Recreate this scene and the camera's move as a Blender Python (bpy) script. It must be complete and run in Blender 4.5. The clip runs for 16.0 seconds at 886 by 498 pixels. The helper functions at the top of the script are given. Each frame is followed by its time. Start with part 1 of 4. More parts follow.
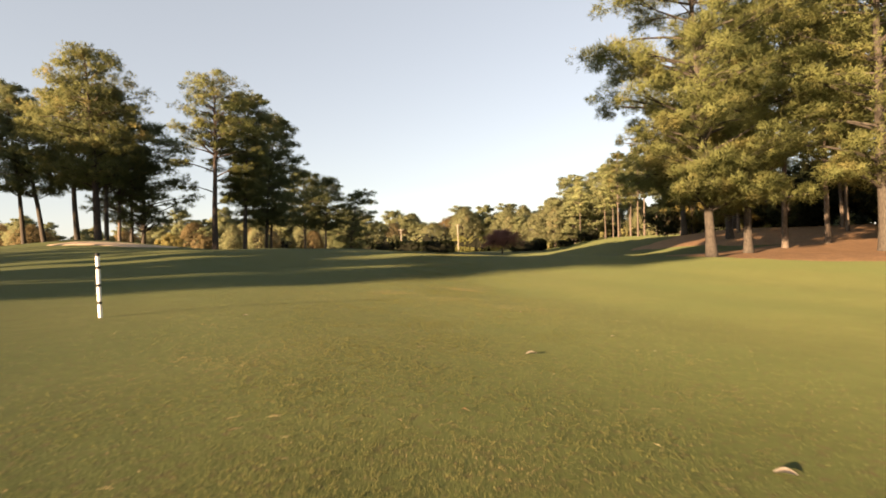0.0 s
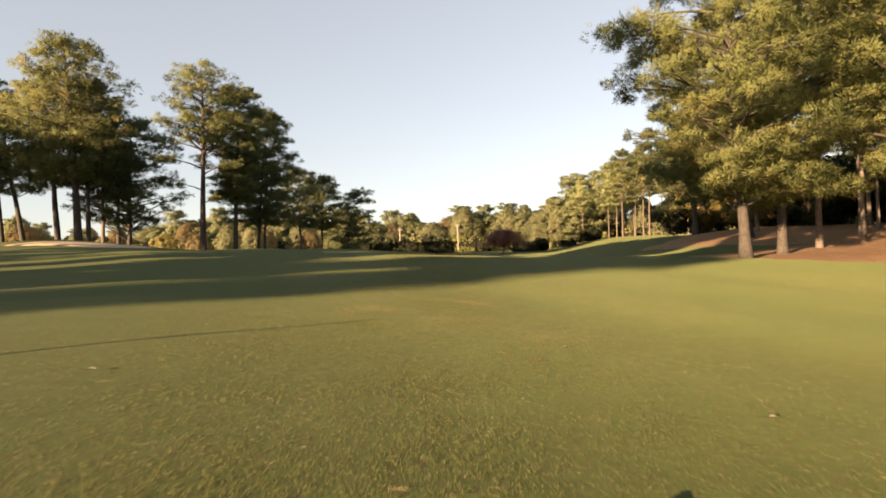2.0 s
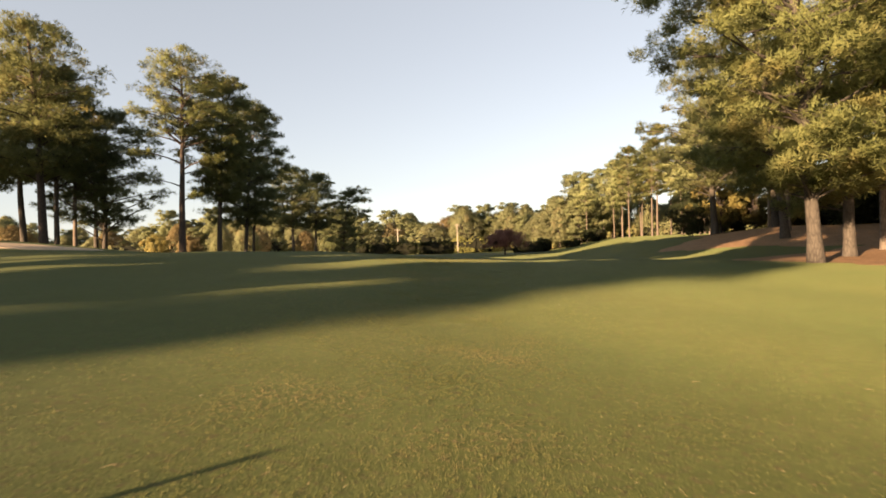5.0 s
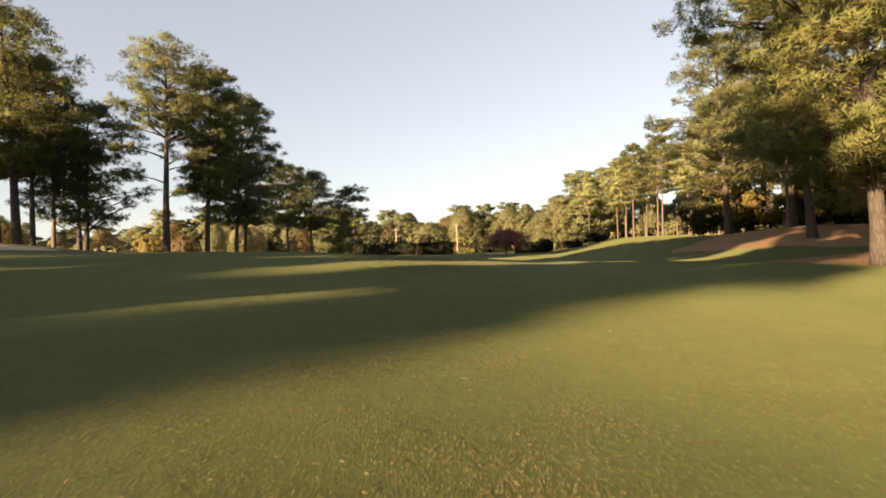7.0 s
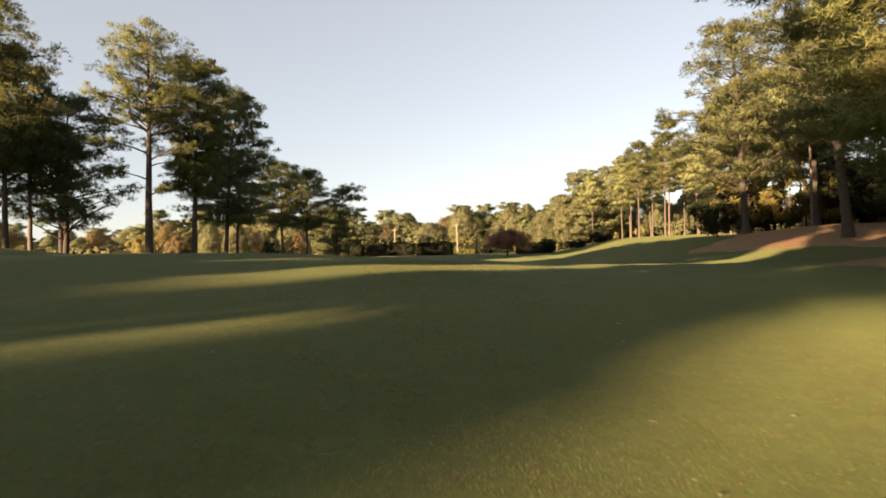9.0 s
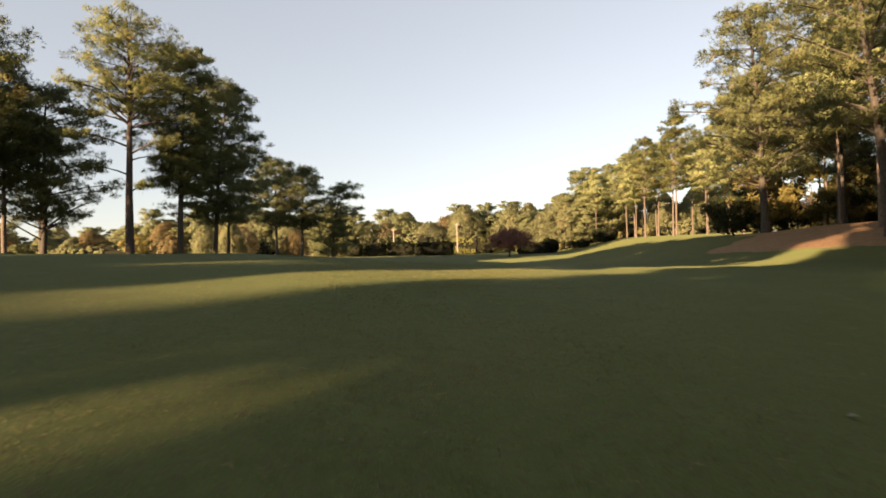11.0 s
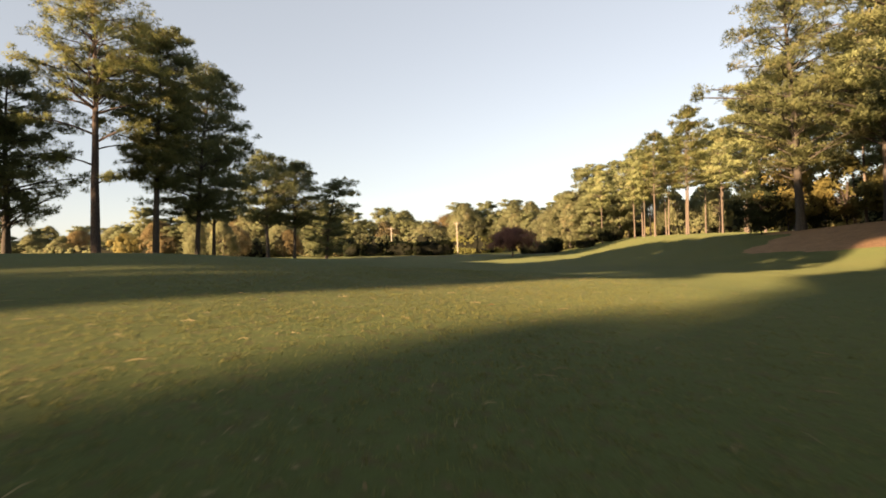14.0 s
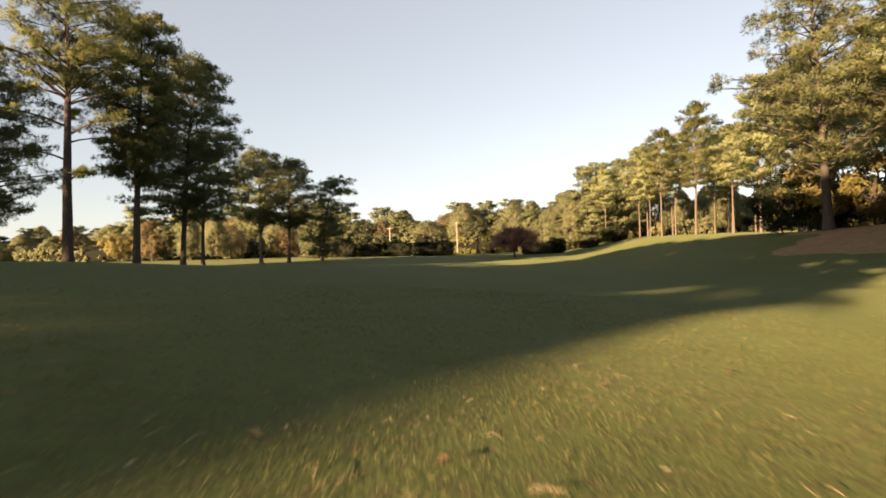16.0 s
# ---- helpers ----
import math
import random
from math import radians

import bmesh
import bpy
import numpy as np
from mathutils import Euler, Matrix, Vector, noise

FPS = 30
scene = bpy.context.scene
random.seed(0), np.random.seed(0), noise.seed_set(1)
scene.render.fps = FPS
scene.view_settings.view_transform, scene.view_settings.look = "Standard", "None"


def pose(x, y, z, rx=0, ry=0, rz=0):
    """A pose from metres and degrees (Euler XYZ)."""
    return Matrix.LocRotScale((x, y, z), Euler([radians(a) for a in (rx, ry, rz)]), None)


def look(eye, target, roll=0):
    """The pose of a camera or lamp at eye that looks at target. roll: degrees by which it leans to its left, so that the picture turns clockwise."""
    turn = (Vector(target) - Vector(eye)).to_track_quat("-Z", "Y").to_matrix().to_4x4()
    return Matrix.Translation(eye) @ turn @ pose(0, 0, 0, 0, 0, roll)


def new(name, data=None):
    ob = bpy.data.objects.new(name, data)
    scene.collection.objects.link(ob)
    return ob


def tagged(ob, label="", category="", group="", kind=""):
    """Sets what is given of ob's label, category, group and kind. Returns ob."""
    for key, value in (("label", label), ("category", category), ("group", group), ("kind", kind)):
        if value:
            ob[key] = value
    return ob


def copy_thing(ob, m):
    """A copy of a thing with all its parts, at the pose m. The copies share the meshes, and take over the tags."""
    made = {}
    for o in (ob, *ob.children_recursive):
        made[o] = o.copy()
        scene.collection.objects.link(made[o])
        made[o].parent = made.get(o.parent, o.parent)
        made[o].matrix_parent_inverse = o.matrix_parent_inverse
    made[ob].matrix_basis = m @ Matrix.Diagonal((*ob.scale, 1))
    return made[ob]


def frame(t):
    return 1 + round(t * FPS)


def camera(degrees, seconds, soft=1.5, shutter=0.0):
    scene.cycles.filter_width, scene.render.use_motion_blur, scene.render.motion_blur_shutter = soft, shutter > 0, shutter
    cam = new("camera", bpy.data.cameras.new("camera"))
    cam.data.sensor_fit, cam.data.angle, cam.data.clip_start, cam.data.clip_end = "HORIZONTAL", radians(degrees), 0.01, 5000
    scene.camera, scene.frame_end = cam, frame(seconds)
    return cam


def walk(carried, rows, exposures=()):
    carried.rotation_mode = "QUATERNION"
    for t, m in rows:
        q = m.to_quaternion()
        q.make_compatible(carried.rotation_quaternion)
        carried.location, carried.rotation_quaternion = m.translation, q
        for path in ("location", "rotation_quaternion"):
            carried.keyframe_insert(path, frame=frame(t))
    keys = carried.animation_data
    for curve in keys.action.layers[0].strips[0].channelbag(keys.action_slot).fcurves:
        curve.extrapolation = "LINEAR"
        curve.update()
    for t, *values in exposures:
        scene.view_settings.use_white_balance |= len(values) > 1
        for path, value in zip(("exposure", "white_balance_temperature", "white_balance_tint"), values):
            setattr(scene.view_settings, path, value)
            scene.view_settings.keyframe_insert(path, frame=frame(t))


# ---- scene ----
# ---- camera and its way ----
cam = camera(80.0, 16.0, soft=1.7, shutter=0.5)
METRES, EYE, TILT, STRETCH = 24.56, 1.4, -0.7, 1.3257
ROWS = [
    (0.0, 0.0, 0.0, 0.0, 0.05, 1.37, 2.14),
    (0.5, -0.0002, 0.0307, 0.0004, 0.04, 1.37, 2.17),
    (1.0, -0.0005, 0.0619, 0.0008, 0.02, 1.39, 2.17),
    (1.5, -0.0007, 0.093, 0.0014, 0.01, 1.39, 2.19),
    (2.0, -0.0016, 0.1239, 0.0031, -0.02, 1.4, 2.2),
    (2.5, -0.0022, 0.1551, 0.0052, -0.04, 1.41, 2.21),
    (3.0, -0.0025, 0.1866, 0.0077, -0.06, 1.42, 2.23),
    (3.5, -0.003, 0.2182, 0.0099, -0.1, 1.42, 2.24),
    (4.0, -0.003, 0.2499, 0.0116, -0.11, 1.43, 2.25),
    (6.5, 0.0034, 0.397, 0.0132, -0.2, 1.5, 2.21),
    (7.0, 0.0024, 0.4295, 0.0144, -0.22, 1.52, 2.2),
    (7.5, 0.0014, 0.4614, 0.0154, -0.24, 1.54, 2.21),
    (8.0, 0.0005, 0.494, 0.0161, -0.26, 1.57, 2.22),
    (8.5, -0.0001, 0.5252, 0.0169, -0.28, 1.59, 2.23),
    (9.0, -0.0012, 0.5564, 0.0182, -0.3, 1.6, 2.23),
    (11.5, -0.0057, 0.7143, 0.0225, -0.38, 1.57, 2.21),
    (12.0, -0.0073, 0.7463, 0.0233, -0.39, 1.55, 2.2),
    (12.5, -0.0095, 0.7775, 0.0238, -0.43, 1.56, 2.21),
    (13.0, -0.0116, 0.8092, 0.0241, -0.48, 1.56, 2.22),
    (13.5, -0.0133, 0.8403, 0.0245, -0.52, 1.56, 2.24),
    (14.0, -0.0148, 0.8718, 0.0251, -0.55, 1.55, 2.2),
    (14.5, -0.0162, 0.903, 0.0258, -0.59, 1.54, 2.21),
    (15.0, -0.0175, 0.9348, 0.0267, -0.62, 1.54, 2.21),
    (15.5, -0.0186, 0.966, 0.0284, -0.65, 1.55, 2.21),
    (16.0, -0.0194, 0.9971, 0.0335, -0.68, 1.55, 2.2),
]
walk(cam, [(t, pose(0, 0, EYE, TILT, 0, 0) @ pose(METRES * x, METRES * STRETCH * y, METRES * z, 90 + pitch / STRETCH, roll, yaw / STRETCH))
           for t, x, y, z, yaw, pitch, roll in ROWS], exposures=[(0.0, 2.5, 6900, 15), (16.0, 2.5, 6900, 15)])

# ---- light: low evening sun from behind and to one side, clear sky ----
SUN_AZIMUTH, SUN_HEIGHT = 223.0, 11.4
to_sun = Vector((math.sin(radians(SUN_AZIMUTH)) * math.cos(radians(SUN_HEIGHT)), math.cos(radians(SUN_AZIMUTH)) * math.cos(radians(SUN_HEIGHT)), math.sin(radians(SUN_HEIGHT))))
lamp = bpy.data.lights.new("sun", "SUN")
lamp.energy, lamp.angle, lamp.color = 5.25, radians(0.53), (1.0, 0.692, 0.425)
sun = new("sun", lamp)
sun.matrix_world = look(to_sun * 300, (0, 0, 0))
world = bpy.data.worlds.new("evening_sky")
scene.world = world
world.use_nodes = True
wn, wl = world.node_tree.nodes, world.node_tree.links
sky = wn.new("ShaderNodeTexSky")
sky.sky_type, sky.sun_disc = "NISHITA", False
sky.sun_elevation, sky.sun_rotation = radians(SUN_HEIGHT), radians(SUN_AZIMUTH)
sky.air_density, sky.dust_density, sky.ozone_density = 1.0, 0.5, 1.0
haze = wn.new("ShaderNodeHueSaturation")
haze.inputs["Saturation"].default_value = 0.56
wl.new(sky.outputs["Color"], haze.inputs["Color"])
veil = wn.new("ShaderNodeMix")
veil.data_type = "RGBA"
veil.inputs[0].default_value = 0.45
veil.inputs[7].default_value = (2.20, 2.45, 2.68, 1)
wl.new(haze.outputs["Color"], veil.inputs[6])
wl.new(veil.outputs[2], wn["Background"].inputs["Color"])
wn["Background"].inputs["Strength"].default_value = 0.048


# ---- materials ----
def material(name, rough=0.8):
    m = bpy.data.materials.new(name)
    m.use_nodes = True
    b = m.node_tree.nodes["Principled BSDF"]
    b.inputs["Roughness"].default_value = rough
    b.inputs["Specular IOR Level"].default_value = 0.25
    return m, m.node_tree.nodes, m.node_tree.links, b


def noise_node(n, l, coord, scale, detail=4.0, stretch=(1, 1, 1)):
    tex = n.new("ShaderNodeTexNoise")
    tex.inputs["Scale"].default_value, tex.inputs["Detail"].default_value = scale, detail
    mp = n.new("ShaderNodeMapping")
    mp.inputs["Scale"].default_value = stretch
    l.new(coord, mp.inputs["Vector"])
    l.new(mp.outputs["Vector"], tex.inputs["Vector"])
    return tex.outputs["Fac"]


def ramp(n, l, fac, stops):
    r = n.new("ShaderNodeValToRGB")
    e = r.color_ramp.elements
    while len(e) < len(stops):
        e.new(0.5)
    for k, (p, c) in zip(e, stops):
        k.position, k.color = p, (*c, 1)
    l.new(fac, r.inputs["Fac"])
    return r.outputs["Color"]


def blend(n, l, fac, a, b, mode="MIX"):
    x = n.new("ShaderNodeMix")
    x.data_type, x.blend_type = "RGBA", mode
    for sock, v in ((x.inputs[0], fac), (x.inputs[6], a), (x.inputs[7], b)):
        if isinstance(v, (int, float)):
            sock.default_value = v
        elif isinstance(v, tuple):
            sock.default_value = (*v, 1)
        else:
            l.new(v, sock)
    return x.outputs[2]


def bump(n, l, b, height, strength, distance):
    k = n.new("ShaderNodeBump")
    k.inputs["Strength"].default_value, k.inputs["Distance"].default_value = strength, distance
    l.new(height, k.inputs["Height"])
    l.new(k.outputs["Normal"], b.inputs["Normal"])


def place(n, kind="Object"):
    return n.new("ShaderNodeTexCoord").outputs[kind]


def turf_material():
    m, n, l, b = material("turf", 0.9)
    c = place(n)
    fine = noise_node(n, l, c, 120.0, 4.0)
    tuft = noise_node(n, l, c, 46.0, 6.0)
    mid = noise_node(n, l, c, 1.6, 6.0)
    wide = noise_node(n, l, c, 0.16, 4.0)
    col = ramp(n, l, fine, [(0.25, (0.0519, 0.0601, 0.0185)), (0.55, (0.0689, 0.0786, 0.0227)), (0.8, (0.0876, 0.0928, 0.0286))])
    col = blend(n, l, ramp(n, l, tuft, [(0.36, (0.42, 0.42, 0.42)), (0.56, (0, 0, 0))]), col, (0.0244, 0.0327, 0.0118))
    col = blend(n, l, ramp(n, l, mid, [(0.42, (0, 0, 0)), (0.66, (0.55, 0.55, 0.55))]), col, (0.0746, 0.0856, 0.0277))
    col = blend(n, l, ramp(n, l, wide, [(0.4, (0, 0, 0)), (0.65, (0.5, 0.5, 0.5))]), col, (0.0390, 0.0610, 0.0176))
    clump = noise_node(n, l, c, 7.0, 3.0)
    brown = noise_node(n, l, c, 15.0, 5.0)
    col = blend(n, l, ramp(n, l, brown, [(0.52, (0, 0, 0)), (0.68, (0.8, 0.8, 0.8))]), col, (0.0629, 0.0499, 0.0240))
    col = blend(n, l, ramp(n, l, clump, [(0.38, (0.34, 0.34, 0.34)), (0.56, (0, 0, 0))]), col, (0.0390, 0.0504, 0.0151))
    l.new(col, b.inputs["Base Color"])
    b.inputs["Specular IOR Level"].default_value = 0.1
    b.inputs["Sheen Weight"].default_value, b.inputs["Sheen Roughness"].default_value = 0.035, 0.5
    b.inputs["Diffuse Roughness"].default_value = 0.6
    b.inputs["Sheen Tint"].default_value = (0.40, 0.46, 0.26, 1)
    relief = n.new("ShaderNodeMath")
    relief.operation = "MULTIPLY_ADD"
    relief.inputs[1].default_value = 2.2
    l.new(tuft, relief.inputs[0])
    l.new(fine, relief.inputs[2])
    bump(n, l, b, relief.outputs[0], 0.30, 0.018)
    return m


def needle_material(name, dark, light, gold, share=0.55):
    m, n, l, b = material(name, 0.75)
    b.inputs["Specular IOR Level"].default_value = 0.08
    c = place(n)
    g = n.new("ShaderNodeNewGeometry")
    tone = noise_node(n, l, c, 0.45, 3.0)
    col = blend(n, l, g.outputs["Random Per Island"], dark, light)
    col = blend(n, l, ramp(n, l, tone, [(share, (0, 0, 0)), (min(share + 0.15, 1.0), (0.8, 0.8, 0.8))]), col, gold)
    l.new(col, b.inputs["Base Color"])
    tr = n.new("ShaderNodeBsdfTranslucent")
    l.new(col, tr.inputs["Color"])
    mix = n.new("ShaderNodeAddShader")
    l.new(b.outputs[0], mix.inputs[0])
    l.new(tr.outputs[0], mix.inputs[1])
    l.new(mix.outputs[0], n["Material Output"].inputs["Surface"])
    return m


def bark_material(name, dark, light):
    m, n, l, b = material(name, 0.92)
    c = place(n)
    plates = n.new("ShaderNodeTexVoronoi")
    plates.feature = "DISTANCE_TO_EDGE"
    plates.inputs["Scale"].default_value = 7.0
    mp = n.new("ShaderNodeMapping")
    mp.inputs["Scale"].default_value = (1.0, 1.0, 0.28)
    l.new(c, mp.inputs["Vector"])
    l.new(mp.outputs["Vector"], plates.inputs["Vector"])
    col = ramp(n, l, plates.outputs["Distance"], [(0.02, dark), (0.16, light)])
    grain = noise_node(n, l, c, 14.0, 5.0, (1, 1, 0.3))
    col = blend(n, l, 0.6, col, ramp(n, l, grain, [(0.3, dark), (0.75, light)]))
    l.new(col, b.inputs["Base Color"])
    bump(n, l, b, plates.outputs["Distance"], 0.8, 0.05)
    return m


def plain_material(name, dark, light, scale, rough=0.85, strength=0.4, distance=0.02):
    m, n, l, b = material(name, rough)
    c = place(n)
    f = noise_node(n, l, c, scale, 5.0)
    w = noise_node(n, l, c, scale * 0.12, 3.0)
    b.inputs["Specular IOR Level"].default_value = 0.12
    col = ramp(n, l, f, [(0.3, dark), (0.7, light)])
    col = blend(n, l, ramp(n, l, w, [(0.4, (0, 0, 0)), (0.7, (0.5, 0.5, 0.5))]), col, dark)
    l.new(col, b.inputs["Base Color"])
    bump(n, l, b, f, strength, distance)
    return m


TURF = turf_material()
NEEDLES = needle_material("pine_needles", (0.050, 0.059, 0.023), (0.089, 0.094, 0.035), (0.131, 0.108, 0.040))
NEEDLES_MID = needle_material("olive_pine_needles", (0.056, 0.065, 0.028), (0.090, 0.096, 0.041), (0.112, 0.099, 0.043), 0.54)
NEEDLES_DARK = needle_material("dark_pine_needles", (0.044, 0.053, 0.025), (0.077, 0.085, 0.036), (0.117, 0.100, 0.039), 0.60)
NEEDLES_FRONT = needle_material("front_pine_needles", (0.059, 0.070, 0.025), (0.094, 0.101, 0.036), (0.116, 0.106, 0.040), 0.54)
# Paler and bluer needles: the haze of distance put into the colour.
NEEDLES_HAZY = needle_material("hazy_pine_needles", (0.083, 0.094, 0.046), (0.117, 0.127, 0.061), (0.132, 0.120, 0.061), 0.55)
# Lit copy of the needles: sunlight on the wood put into the colour.
NEEDLES_SUNLIT = needle_material("sunny_pine_needles", (0.116, 0.132, 0.057), (0.168, 0.179, 0.081), (0.179, 0.166, 0.081), 0.54)
# LEAVES and LEAVES_BROWN are lifted the same way, with haze in their colour.
LEAVES = needle_material("broad_leaves", (0.081, 0.089, 0.044), (0.112, 0.117, 0.059), (0.122, 0.105, 0.054), 0.54)
LEAVES_BROWN = needle_material("browning_leaves", (0.096, 0.084, 0.044), (0.132, 0.114, 0.060), (0.139, 0.102, 0.054), 0.5)
LEAVES_ORANGE = needle_material("orange_leaves", (0.075, 0.068, 0.024), (0.135, 0.115, 0.038), (0.125, 0.092, 0.030))
LEAVES_AUTUMN = needle_material("autumn_leaves", (0.042, 0.042, 0.015), (0.085, 0.076, 0.025), (0.090, 0.064, 0.022), 0.55)
LEAVES_RUST = needle_material("rust_leaves", (0.068, 0.053, 0.026), (0.104, 0.082, 0.039), (0.100, 0.078, 0.030))
LEAVES_PURPLE = needle_material("purple_leaves", (0.073, 0.036, 0.031), (0.148, 0.079, 0.060), (0.161, 0.082, 0.050), 0.6)
# Dark green leaves, lowered further to hold the shade the hedges stand in.
LEAVES_HEDGE_SHADED = needle_material("shaded_hedge_leaves", (0.010, 0.014, 0.006), (0.021, 0.025, 0.010), (0.027, 0.027, 0.010), 0.7)
LEAVES_WOOD = needle_material("understory_leaves", (0.080, 0.084, 0.034), (0.125, 0.120, 0.050), (0.135, 0.098, 0.045), 0.55)
LEAVES_SHRUB = needle_material("shrub_leaves", (0.084, 0.089, 0.030), (0.142, 0.142, 0.049), (0.155, 0.135, 0.049), 0.6)
BARK = bark_material("pine_bark", (0.025, 0.021, 0.017), (0.072, 0.063, 0.049))
# Lit copy of the bark, with the sun on slender trunks painted in.
BARK_SUNLIT = bark_material("sunny_pine_bark", (0.050, 0.040, 0.031), (0.150, 0.122, 0.094))
# Dark bark, deepened to put neighbours' shade into the open pine's trunk.
BARK_DARK = bark_material("dark_bark", (0.018, 0.014, 0.012), (0.072, 0.056, 0.045))
SAND = plain_material("bunker_sand", (0.30, 0.225, 0.150), (0.45, 0.355, 0.245), 5.0)
STRAW = plain_material("pine_straw", (0.105, 0.066, 0.036), (0.300, 0.185, 0.100), 9.0, 0.9, 0.9, 0.05)


# ---- the lie of the land ----
LIE = [(-400, -3.0), (-60, -0.6), (-20, -0.15), (0, 0.05), (6, 0.1), (13, 0.15), (19, 0.3), (25, 0.65), (32, 1.17), (38, 1.33), (48, 1.30),
       (60, 1.1), (75, 0.6), (95, 0.2), (130, 0.2), (180, 0.8), (250, 1.6), (500, 4.0), (2000, 8.0)]
_ly, _lz = np.array([p[0] for p in LIE], float), np.array([p[1] for p in LIE], float)
_slope = np.gradient(_lz, _ly)


def smooth(v):
    v = np.clip(v, 0, 1)
    return v * v * (3 - 2 * v)


def lie(y):
    y = np.clip(np.asarray(y, float), -399, 1999)
    i = np.clip(np.searchsorted(_ly, y) - 1, 0, len(_ly) - 2)
    h = _ly[i + 1] - _ly[i]
    s = (y - _ly[i]) / h
    return ((2 * s**3 - 3 * s**2 + 1) * _lz[i] + (s**3 - 2 * s**2 + s) * h * _slope[i] + (3 * s**2 - 2 * s**3) * _lz[i + 1] + (s**3 - s**2) * h * _slope[i + 1])


def land(x, y):
    """Height of the ground: the fairway's own rise, a slope across it, a wooded bank on one side and a bunker mound on the other."""
    x, y = np.asarray(x, float), np.asarray(y, float)
    z = lie(y)
    z = z + np.where(x < 0, (1.3 - 0.65 * smooth((y - 38) / 36)) * (1 - np.exp(np.minimum(x, 0) / 14)), -1.3 * (1 - np.exp(-np.maximum(x, 0) / 15)) * (1 - 0.8 * smooth((y - 90) / 60)))
    z = z + 0.012 * np.maximum(-x - 15, 0) * smooth((y - 95) / 80)
    z = z + 3.8 * smooth((x - 16 - 0.18 * np.maximum(y - 90, 0)) / 28) * smooth((y - 30) / 50)
    z = z + 1.0 * np.exp(-((x + 50) / 19) ** 2 - ((y - 71) / 13) ** 2) + 1.35 * np.exp(-((x + 33) / 9) ** 2 - ((y - 48.5) / 7) ** 2)
    z = z + 0.05 * np.sin(x * 0.31 + 1.0) * np.sin(y * 0.27) + 0.02 * np.sin(x * 0.9 + y * 0.5)
    return z


def ground_at(x, y):
    return float(land(x, y))


# ---- building helpers ----
def mesh_of(name, verts, faces, mat, smooth_shade=False):
    """A mesh from number arrays; faces all with the same count of corners."""
    verts, faces = np.asarray(verts, np.float32), np.asarray(faces, np.int32)
    me = bpy.data.meshes.new(name)
    k = faces.shape[1]
    me.vertices.add(len(verts))
    me.vertices.foreach_set("co", verts.ravel())
    me.loops.add(faces.size)
    me.loops.foreach_set("vertex_index", faces.ravel())
    me.polygons.add(len(faces))
    me.polygons.foreach_set("loop_start", np.arange(0, faces.size, k, dtype=np.int32))
    me.polygons.foreach_set("use_smooth", np.full(len(faces), smooth_shade))
    me.materials.append(mat)
    me.update(calc_edges=True)
    return me


def under(name, me, parent, label=""):
    ob = new(name, me)
    ob.parent = parent
    if label:
        ob["label"] = label
    return ob


def part(name, bm, mat, parent, label=""):
    me = bpy.data.meshes.new(name)
    bm.to_mesh(me)
    bm.free()
    me.materials.append(mat)
    return under(name, me, parent, label)


def tube(path, radii, sides=8):
    """Corners and faces of a tapering limb along a path."""
    path, radii = np.asarray(path, float), np.asarray(radii, float)
    d = np.gradient(path, axis=0)
    d /= np.linalg.norm(d, axis=1)[:, None] + 1e-9
    ref = np.where(np.abs(d[:, 2:3]) > 0.8, [[1.0, 0, 0]], [[0, 0, 1.0]])
    u = np.cross(d, ref)
    u /= np.linalg.norm(u, axis=1)[:, None]
    w = np.cross(d, u)
    a = np.linspace(0, 2 * np.pi, sides, endpoint=False)
    v = path[:, None] + radii[:, None, None] * (np.cos(a)[None, :, None] * u[:, None] + np.sin(a)[None, :, None] * w[:, None])
    f = []
    for i in range(len(path) - 1):
        for j in range(sides):
            k = (j + 1) % sides
            f.append((i * sides + j, i * sides + k, (i + 1) * sides + k, (i + 1) * sides + j))
    return v.reshape(-1, 3), np.array(f)


def gather(pieces):
    vs, fs, at = [], [], 0
    for v, f in pieces:
        vs.append(v), fs.append(f + at)
        at += len(v)
    return np.concatenate(vs), np.concatenate(fs)


